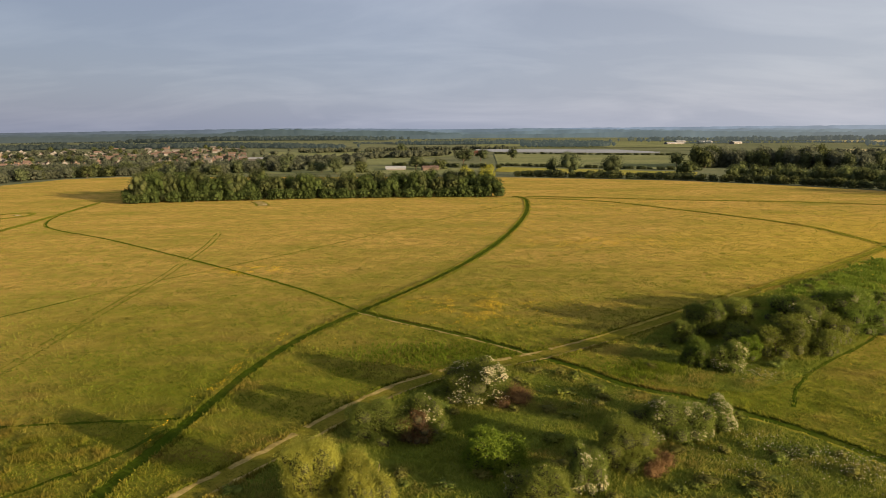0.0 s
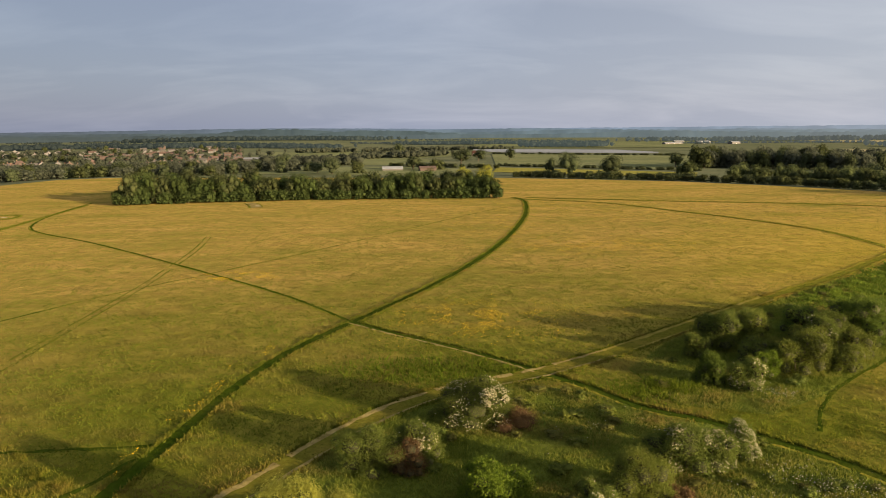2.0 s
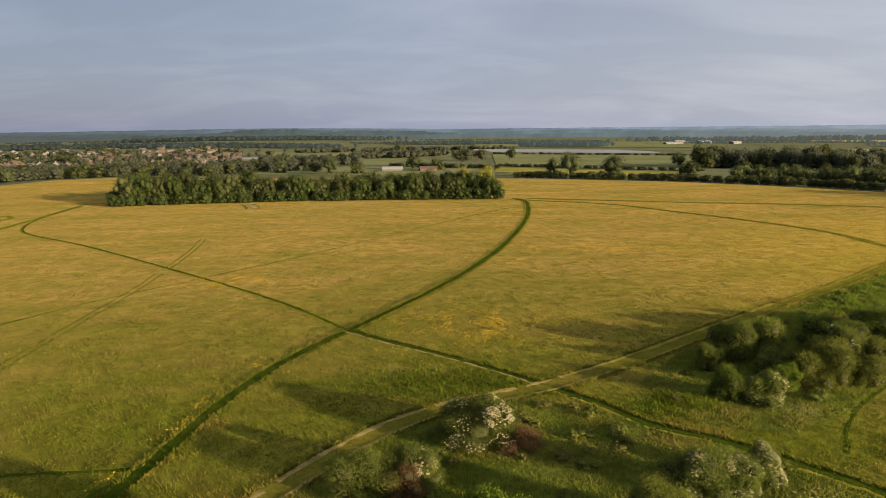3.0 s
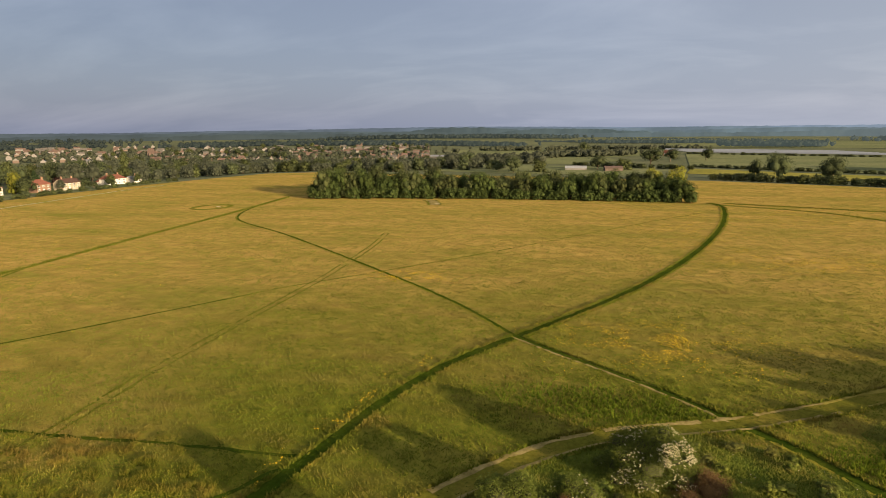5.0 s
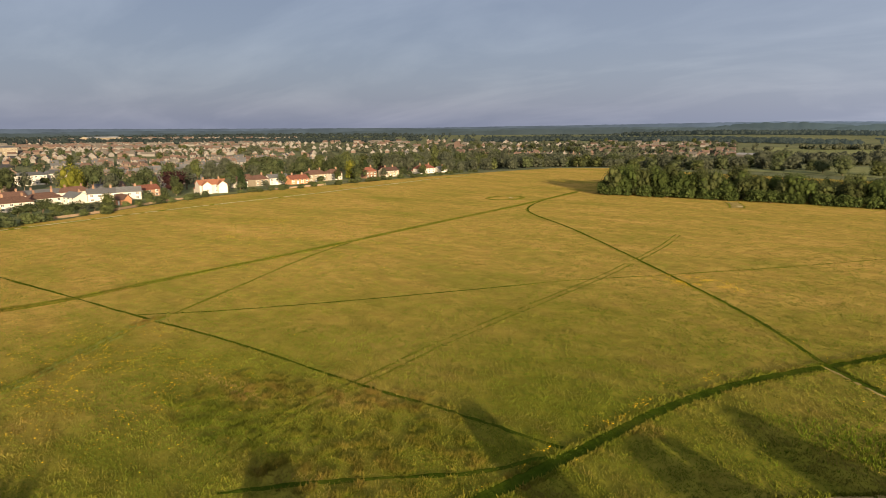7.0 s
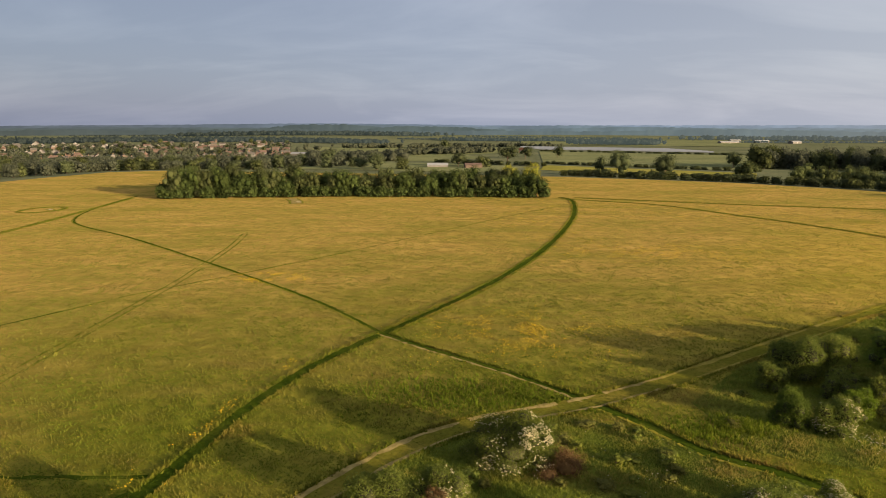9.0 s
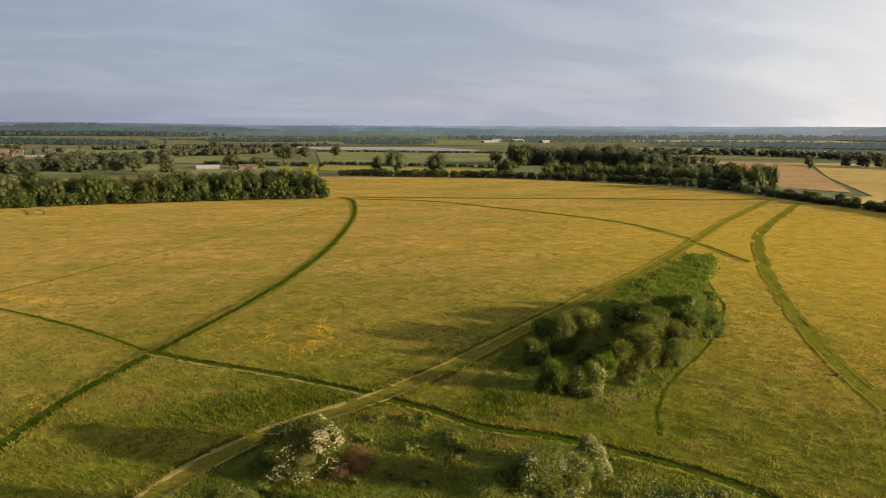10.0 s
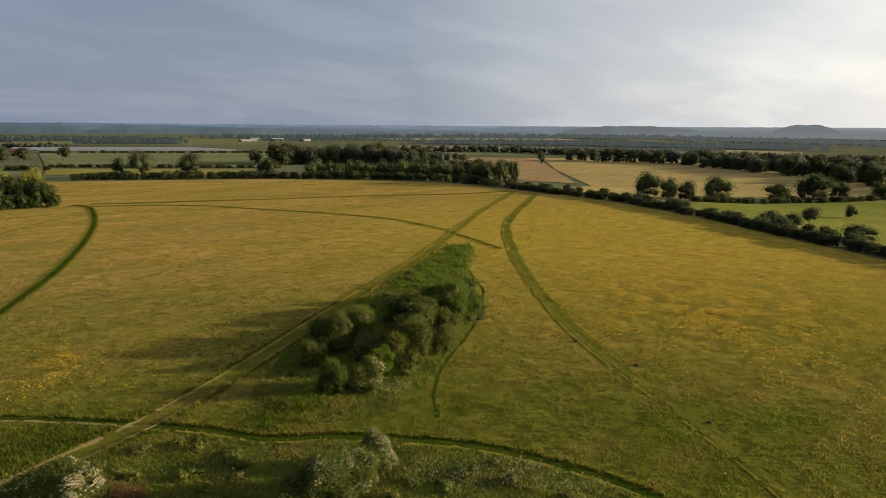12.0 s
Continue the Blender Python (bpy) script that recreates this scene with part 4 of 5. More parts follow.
HOUSES = [  # x, y, width, turn, wall, roof, hip, eaves, label
    (-397, 110, 14, 100, "white", "tile_brown", 0, 4.6, "white rendered house with a brown gabled roof"),
    (-349, 100, 15, 95, "white", "tile_brown", 3.4, 4.4, "white rendered semi-detached house with a brown hipped roof"),
    (-364, 117, 15, 98, "white", "tile_brown", 3.4, 4.4, "white rendered semi-detached house with a brown hipped roof"),
    (-402, 127, 19, 100, "white", "slate", 0, 4.4, "long white house with a dark slate roof"),
    (-401, 143, 16, 96, "white", "tile_brown", 3.6, 4.6, "white house with a brown hipped roof"),
    (-357, 130, 12, 10, "white", "slate", 0, 3.6, "low white house with a grey slate roof"),
    (-346, 139, 14, 75, "white", "slate", 0, 4.6, "white gabled house with a grey slate roof"),
    (-338, 149, 11, 70, "white", "slate", 0, 4.4, "white gabled house with a grey slate roof"),
    (-351, 163, 12, 95, "brick", "tile_red", 0, 4.2, "brick house with a red tiled roof"),
    (-328, 189, 15, 80, "white", "tile_orange", 0, 5.0, "bright white house with an orange tiled roof"),
    (-364, 226, 9, 95, "white", "tile_brown", 2.4, 4.4, "white house with a brown hipped roof"),
    (-363, 240, 10, 95, "cream", "tile_brown", 2.6, 4.6, "cream house with a brown hipped roof"),
    (-363, 254, 13, 80, "white", "slate", 0, 4.6, "white house with a grey roof"),
    (-346, 258, 13, 85, "brick_orange", "tile_red", 0, 3.4, "low orange brick house with a red roof"),
    (-358, 281, 16, 92, "cream", "tile_brown", 3.8, 5.4, "large cream house with a brown hipped roof"),
    (-361, 299, 11, 92, "white", "tile_brown", 3.4, 5.2, "tall house with a brown hipped roof"),
    (-346, 319, 10, 90, "brick", "tile_red", 3.2, 5.2, "brick house with a red hipped roof"),
    (-341, 335, 13, 88, "cream", "tile_brown", 0, 4.6, "cream house with a brown gabled roof"),
    (-350, 382, 16, 85, "white", "tile_red", 3.2, 4.4, "white semi-detached house with red hipped roofs"),
    (-349, 400, 8, 85, "white", "slate", 0, 2.6, "small white bungalow with a grey roof"),
    (-406, 258, 11, 95, "brick", "tile_brown", 2.8, 4.6, "brick house with a brown roof among trees"),
]
for x, y, w, turn, wall, roof, hip, ev, lab in HOUSES:
    h = house("house", w, 8.0, ev, 2.7 if hip else 2.5, wall, roof, hip, 4 if w > 12 else 3, 2, 2 if w > 12 else 1, w > 13, lab, "houses along the meadow")
    if roof == "tile_orange":
        for side in (-1, 1):
            bm = bmesh.new()
            vs = box(bm, -2.6, -2.4, -1.5, 2.6, 2.4, ev - 0.2)
            a = bm.verts.new((2.6, 0, ev + 1.75)); bm.faces.new((vs[5], vs[6], a))
            e = part("gable_wing", bm, M[wall], h)
            bm = bmesh.new()
            gable(bm, 5.2, 4.8, ev - 0.18, 2.0, 0.3)
            f = part("gable_roof", bm, M[roof], h)
            for q in (e, f):
                q.location, q.rotation_euler = (w * 0.28 * side, 4.2, 0), (0, 0, math.pi / 2)
    stand(h, x, y, turn + 180)
g = house("garage", 6.5, 4.5, 2.6, 2.4, "brick_orange", "tile_brown", 0, 1, 1, 0, False, "small orange brick garage by the meadow edge", "garages")
stand(g, -308, 134, 20)
for x, y, w in ((-536, 158, 18), (-547, 178, 14)):
    f = house("apartment_block", w, 11, 7.2, 2.2, "white", "slate", 2.4, 6, 3, 1, False, "white three storey apartment block with a grey roof", "apartment blocks")
    stand(f, x, y, 280)
b = house("warehouse", 110, 30, 8, 3, "cream", "metal", 0, 5, 1, 0, False, "long pale warehouse at the far edge of town", "")
stand(b, -1950, 720, 110)
b = house("office_block", 20, 14, 12, 2, "cream", "slate", 3, 5, 3, 0, False, "large white building in the town", "")
stand(b, -1088, 280, 100)
b = house("farmhouse", 16, 9, 4.5, 3, "brick", "tile_red", 0, 4, 2, 2, False, "brick farmhouse with a red roof", "farms")
stand(b, 58, 976, 160)
for x, y, w, ht, turn in ((-47, 641, 20, 1.9, 185), (-12, 630, 16, 2.6, 190), (-233, 838, 45, 3.5, 170), (654, 1592, 46, 4.5, 30), (560, 1540, 50, 3.5, 20), (690, 1500, 34, 4, 35), (600, 1610, 26, 6, 10)):
    b = house("barn", w, 12, ht, 2.0, "town_cream" if w > 18 else "town_brick", "metal" if w > 18 else "town_tile", 0, 3, 1, 0, False, "long low farm shed with a pale sheet roof", "barns", False)
    stand(b, x, y, turn)

rt = np.random.default_rng(11)
kinds = [("town_cream", "town_tile", 0), ("town_cream", "town_grey", 0), ("town_cream", "slate", 0), ("town_brick", "town_tile", 2.6), ("town_cream", "slate", 0), ("town_brick", "town_grey", 0)]
town = [house("town_house", 12, 8, 4.6, 3.5, wl, rf, hp, 3, 2, 1, False, "two storey town house with a pitched roof", "town houses", True, True) for wl, rf, hp in kinds]
spots = []
trees_in_town = []
for az0, az1, r0, r1, rows, step in ((54, 82, 450, 2300, 46, 13), (40, 54, 640, 1500, 17, 14), (17, 40, 790, 1350, 14, 14)):
    for i in range(rows):
        r = r0 + (r1 - r0) * (i / (rows - 1)) ** 1.25
        n = int(radians(az1 - az0) * r / step)
        for j in range(n):
            az = az0 + (az1 - az0) * (j + rt.uniform(0.2, 0.8)) / n
            rr = r + rt.normal(0, 7) + 25 * math.sin(az * 0.6 + i)
            x, y = -rr * math.sin(radians(az)), rr * math.cos(radians(az))
            if x > -410 and y < 560:
                continue
            green = noise.noise((x / 130, y / 130, 3.0))
            if rt.random() < (0.32 if az > 54 else 0.58) + 1.0 * green or (az < 60 and rr < 620 and az > 40):
                if rr < 1300 and rt.random() < 0.27:
                    trees_in_town.append((x, y, rt.uniform(6, 11), rt.uniform(7, 12)))
                continue
            spots.append((x, y, az + (0, 90)[int(noise.noise((x / 210, y / 210, 9.0)) > 0.05)] + rt.normal(0, 6)))
share(town_trees, places + trees_in_town)
spots.sort(key=lambda q: math.hypot(q[0], q[1]))
picked = [[] for _ in town]
for x, y, a in spots[:290]:
    k = (3, 5, 0, 3, 1)[int(rt.integers(5))] if -x < 0.95 * y else int(np.clip((noise.noise((x / 260, y / 260, 1.0)) + 0.5) * 6 + rt.normal(0, 0.8), 0, 5))
    picked[k].append((x, y, a))
for p, rows in zip(town, picked):
    for i, (x, y, a) in enumerate(rows):
        m = pose(x, y, land1(x, y), 0, 0, a) @ Matrix.Diagonal((rt.uniform(0.6, 0.95), 0.9, rt.uniform(0.58, 0.85), 1))
        if i < len(rows) - 1:
            copy_thing(p, m)
        else:
            p.matrix_basis = m
far_v, far_q, far_m = [], [], []
for x, y, a in spots[290:]:
    w, d, e = 4.6 * rt.uniform(0.8, 1.5), 3.6, rt.uniform(2.4, 3.6)
    m = pose(x, y, land1(x, y), 0, 0, a)
    o = len(far_v)
    e2 = e + rt.uniform(2.6, 3.4)
    far_v += [tuple(m @ Vector(q)) for q in ((-w, -d, -1), (w, -d, -1), (w, d, -1), (-w, d, -1), (-w, -d, e), (w, -d, e), (w, d, e), (-w, d, e), (-w, 0, e2), (w, 0, e2))]
    far_q += [[o + i for i in f] for f in ((0, 1, 5, 4), (1, 2, 6, 5), (2, 3, 7, 6), (3, 0, 4, 7), (4, 5, 9, 8), (6, 7, 8, 9), (5, 6, 9, 9), (7, 4, 8, 8))]
    far_m += [int(rt.integers(2))] * 4 + [2 + int(rt.integers(2))] * 2 + [0, 0]
me = bpy.data.meshes.new("distant_houses")
me.from_pydata(far_v, [], [f if f[2] != f[3] else f[:3] for f in far_q])
for k in ("town_cream", "town_brick", "town_tile", "town_grey"):
    me.materials.append(M[k])
me.polygons.foreach_set("material_index", far_m)
me.update()
tagged(new("distant_houses", me), "many small brick and cream houses in the far town", "houses", kind="stuff")
street = sheet("street", [(-640, 160), (-625, 168), (-1280, 338), (-1290, 326)], M["asphalt"], 0.4, "grey town street running away between houses", "road")

# garden fences at the meadow's edge
def fence(pts, label):
    root = tagged(new("garden_fence"), label, "fence", "garden fences")
    p = smooth(pts, 3)
    for a, b in zip(p[:-1], p[1:]):
        d = b - a
        L = float(np.hypot(*d))
        z = land1(*a)
        pan = boxed("panel", M["fence"], root, (0, -0.03, 0, L, 0.03, 1.0))
        pan.matrix_basis = pose(a[0], a[1], z, 0, 0, math.degrees(math.atan2(d[1], d[0])))
        post = boxed("post", M["fence"], root, (-0.08, -0.08, -0.3, 0.08, 0.08, 1.1))
        post.matrix_basis = pose(a[0], a[1], z, 0, 0, 0)


fence([(-274, 84), (-280, 110), (-286, 124), (-301, 150), (-306, 170)], "weathered board fence between gardens and meadow")
fence([(-309, 215), (-311, 235), (-312, 255)], "weathered board fence between gardens and meadow")

# long film tunnels over the crops
tun = new("crop_tunnel")
tagged(tun, "long low tunnel of milky film over crops", "polytunnel", "crop tunnels")
arc = np.linspace(0, np.pi, 7)
ends = np.array([-150.0, 150.0])
tv = np.concatenate([np.column_stack([np.full(7, e), 3.6 * np.cos(arc), 2.2 * np.sin(arc) + 0.1]) for e in ends])
tq = np.array([(i, i + 1, i + 8, i + 7) for i in range(6)])
link("film", mesh_of("film", tv, tq), M["film"], tun)
for i in range(9):
    x, y = 190 + i * 4, 1185 - i * 15
    m = pose(x, y, land1(x, y) + 0.2, 0, 0, -24) @ Matrix.Diagonal((0.9, 1.4, 1, 1))
    if i < 8:
        copy_thing(tun, m)
    else:
        tun.matrix_basis = m

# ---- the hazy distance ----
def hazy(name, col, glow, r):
    """Plain far-distance colour with haze painted in, and a glow stronger towards the sun."""
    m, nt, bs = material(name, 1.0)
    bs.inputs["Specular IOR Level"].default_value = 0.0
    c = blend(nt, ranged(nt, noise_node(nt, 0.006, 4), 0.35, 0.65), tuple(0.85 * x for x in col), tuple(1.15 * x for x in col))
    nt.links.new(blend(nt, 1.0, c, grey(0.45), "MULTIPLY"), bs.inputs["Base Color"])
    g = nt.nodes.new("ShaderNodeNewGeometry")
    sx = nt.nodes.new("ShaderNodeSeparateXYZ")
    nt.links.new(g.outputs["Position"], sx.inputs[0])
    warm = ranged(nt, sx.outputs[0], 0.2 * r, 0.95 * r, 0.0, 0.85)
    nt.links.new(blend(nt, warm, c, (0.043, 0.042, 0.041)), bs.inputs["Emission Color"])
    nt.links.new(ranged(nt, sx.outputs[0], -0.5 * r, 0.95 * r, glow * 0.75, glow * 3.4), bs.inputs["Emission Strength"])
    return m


# backdrop trees and hedges: haze put into their colour and emission
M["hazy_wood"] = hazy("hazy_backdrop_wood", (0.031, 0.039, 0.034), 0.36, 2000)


# ---- far woods ----
def far_wood(name, pts, depth, n, h, label, seed, mat="wood_far", leaf=1.6, per=34):
    """A wood too far off to count: many small crowns in one mesh."""
    rng = np.random.default_rng(seed)
    n, per = int(n * 1.7), int(per * (0.6 if name.startswith("backdrop") else 0.95))
    p = np.array(pts, float)
    L = np.hypot(*np.diff(p, axis=0).T)
    cum = np.concatenate([[0], np.cumsum(L)])
    s = rng.uniform(0, cum[-1], n)
    xy = np.stack([np.interp(s, cum, p[:, 0]), np.interp(s, cum, p[:, 1])], -1)
    xy += rng.uniform(-0.5, 0.5, (n, 2)) * depth
    z = land(xy)
    cv, cf = ICO1
    hh = h * rng.uniform(0.45, 1.1, n)
    ww = hh * rng.uniform(0.38, 0.75, n)
    V = []
    wob = cv[None] * (1 + rng.normal(0, 0.13, (n, len(cv))))[..., None]
    body = np.stack([xy[:, 0, None] + wob[..., 0] * ww[:, None] * 0.8, xy[:, 1, None] + wob[..., 1] * ww[:, None] * 0.8, z[:, None] + hh[:, None] * (0.45 + 0.42 * wob[..., 2])], -1).reshape(-1, 3)
    T = (cf[None] + (np.arange(n) * len(cv))[:, None, None]).reshape(-1, 3)
    d = rng.normal(size=(n, per, 3))
    d /= np.linalg.norm(d, axis=-1)[..., None]
    d[..., 2] = np.abs(d[..., 2]) * 1.0 - 0.2
    d *= rng.uniform(0.72, 1.12, (n, per, 1))
    c = np.stack([xy[:, 0, None] + d[..., 0] * ww[:, None], xy[:, 1, None] + d[..., 1] * ww[:, None], z[:, None] + hh[:, None] * (0.5 + 0.52 * d[..., 2])], -1).reshape(-1, 3)
    m = len(c)
    u = rng.normal(size=(m, 3)); u /= np.linalg.norm(u, axis=1)[:, None]
    w = np.cross(u, d.reshape(-1, 3)); w /= np.linalg.norm(w, axis=1)[:, None] + 1e-9
    sz = leaf * rng.uniform(0.4, 0.95, (m, 1))
    q = np.stack([c + u * sz, c + w * sz, c - u * sz, c - w * sz], 1).reshape(-1, 3)
    Q = np.arange(4 * m).reshape(-1, 4) + len(body)
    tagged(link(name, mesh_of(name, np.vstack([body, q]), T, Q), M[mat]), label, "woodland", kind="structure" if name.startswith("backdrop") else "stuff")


def polar(*rows):
    return [(-r * math.sin(radians(a)), r * math.cos(radians(a))) for a, r in rows]


W = "dark green woodland in the distance"
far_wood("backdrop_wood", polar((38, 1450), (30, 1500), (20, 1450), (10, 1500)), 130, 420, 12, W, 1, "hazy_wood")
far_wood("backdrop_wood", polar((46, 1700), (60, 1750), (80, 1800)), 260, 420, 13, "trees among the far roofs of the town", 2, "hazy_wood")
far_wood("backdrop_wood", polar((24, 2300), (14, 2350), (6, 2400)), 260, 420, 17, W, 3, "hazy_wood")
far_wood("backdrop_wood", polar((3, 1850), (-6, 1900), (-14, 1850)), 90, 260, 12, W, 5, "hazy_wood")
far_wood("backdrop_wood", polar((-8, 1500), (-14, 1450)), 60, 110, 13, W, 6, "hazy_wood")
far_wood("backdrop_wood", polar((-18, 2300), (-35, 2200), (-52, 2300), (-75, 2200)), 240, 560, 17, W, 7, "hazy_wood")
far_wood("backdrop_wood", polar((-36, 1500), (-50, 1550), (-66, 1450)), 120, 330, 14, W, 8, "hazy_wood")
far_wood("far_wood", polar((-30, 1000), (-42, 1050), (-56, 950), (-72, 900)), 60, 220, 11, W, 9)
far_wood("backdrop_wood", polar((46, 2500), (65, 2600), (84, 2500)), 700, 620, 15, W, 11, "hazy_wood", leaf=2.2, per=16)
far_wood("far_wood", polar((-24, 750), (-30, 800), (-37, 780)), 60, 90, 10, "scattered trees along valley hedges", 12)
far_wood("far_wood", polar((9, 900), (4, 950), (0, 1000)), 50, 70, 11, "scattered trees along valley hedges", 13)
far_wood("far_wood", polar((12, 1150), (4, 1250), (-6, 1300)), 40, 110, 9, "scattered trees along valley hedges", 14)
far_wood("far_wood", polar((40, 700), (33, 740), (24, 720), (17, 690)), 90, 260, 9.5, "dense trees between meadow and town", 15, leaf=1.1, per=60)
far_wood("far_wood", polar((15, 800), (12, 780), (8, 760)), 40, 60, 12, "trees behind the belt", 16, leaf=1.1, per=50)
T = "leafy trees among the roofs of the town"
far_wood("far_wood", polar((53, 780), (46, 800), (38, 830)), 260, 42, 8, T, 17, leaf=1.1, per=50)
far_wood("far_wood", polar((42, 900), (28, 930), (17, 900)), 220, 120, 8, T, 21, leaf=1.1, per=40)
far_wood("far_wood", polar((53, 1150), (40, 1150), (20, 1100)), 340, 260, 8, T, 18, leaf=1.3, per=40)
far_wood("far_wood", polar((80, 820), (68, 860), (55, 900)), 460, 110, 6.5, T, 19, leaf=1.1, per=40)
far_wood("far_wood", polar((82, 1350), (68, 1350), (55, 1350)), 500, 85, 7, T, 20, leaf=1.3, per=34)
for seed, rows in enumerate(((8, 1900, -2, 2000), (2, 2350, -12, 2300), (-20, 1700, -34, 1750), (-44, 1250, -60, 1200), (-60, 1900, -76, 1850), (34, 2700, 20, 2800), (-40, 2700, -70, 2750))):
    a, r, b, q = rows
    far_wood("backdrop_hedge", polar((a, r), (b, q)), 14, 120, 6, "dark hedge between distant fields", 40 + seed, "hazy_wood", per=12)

# the last ridges, haze painted paler with distance
def ridge(r, drop, rough, col, glow, seed, label, a0=-100, a1=100, hump=0.0):
    az = np.arange(a0, a1 + 0.01, 0.12)
    rng = np.random.default_rng(seed)
    tree_top = np.convolve(rng.normal(0, 1, len(az)), np.ones(3) / 3, "same") * rough
    roll = 0.10 * np.sin(np.radians(az) * 7 + seed) + 0.06 * np.sin(np.radians(az) * 19 + 2 * seed)
    e = skyline(az) - drop + (roll - 0.05) * (drop > 0) + tree_top
    if hump:
        e = e + (hump + 0.3) * np.clip(1.15 * np.sin(np.pi * (az - a0) / (a1 - a0)), 0, 1) - 0.3
    ht = 34 + r * np.tan(np.radians(e))
    b = np.radians(az)
    rv = np.vstack([np.column_stack([-r * np.sin(b), r * np.cos(b), np.full(len(b), -40)]), np.column_stack([-r * np.sin(b), r * np.cos(b), ht]),
                    np.column_stack([-(r + 60) * np.sin(b), (r + 60) * np.cos(b), ht - 12])])
    k, n = np.arange(len(b) - 1), len(b)
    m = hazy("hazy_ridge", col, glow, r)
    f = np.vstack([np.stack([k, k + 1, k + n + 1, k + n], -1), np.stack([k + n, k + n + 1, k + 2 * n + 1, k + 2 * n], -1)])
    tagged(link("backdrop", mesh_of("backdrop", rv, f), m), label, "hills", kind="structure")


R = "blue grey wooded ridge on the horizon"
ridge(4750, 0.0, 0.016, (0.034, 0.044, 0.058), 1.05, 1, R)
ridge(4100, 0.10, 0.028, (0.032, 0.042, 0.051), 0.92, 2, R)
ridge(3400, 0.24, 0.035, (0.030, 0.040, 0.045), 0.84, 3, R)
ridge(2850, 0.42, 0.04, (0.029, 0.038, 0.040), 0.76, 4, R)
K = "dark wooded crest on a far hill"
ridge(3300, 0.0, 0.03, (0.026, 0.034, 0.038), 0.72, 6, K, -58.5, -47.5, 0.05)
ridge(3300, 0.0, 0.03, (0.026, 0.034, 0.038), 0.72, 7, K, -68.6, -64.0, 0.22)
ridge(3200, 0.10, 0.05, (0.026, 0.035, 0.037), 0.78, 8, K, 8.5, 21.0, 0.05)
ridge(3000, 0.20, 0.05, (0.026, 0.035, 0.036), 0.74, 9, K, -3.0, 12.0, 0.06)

# ---- bushes by the track ----
SUNSIDE = Vector((to_sun.x, to_sun.y, 0.55)).normalized()


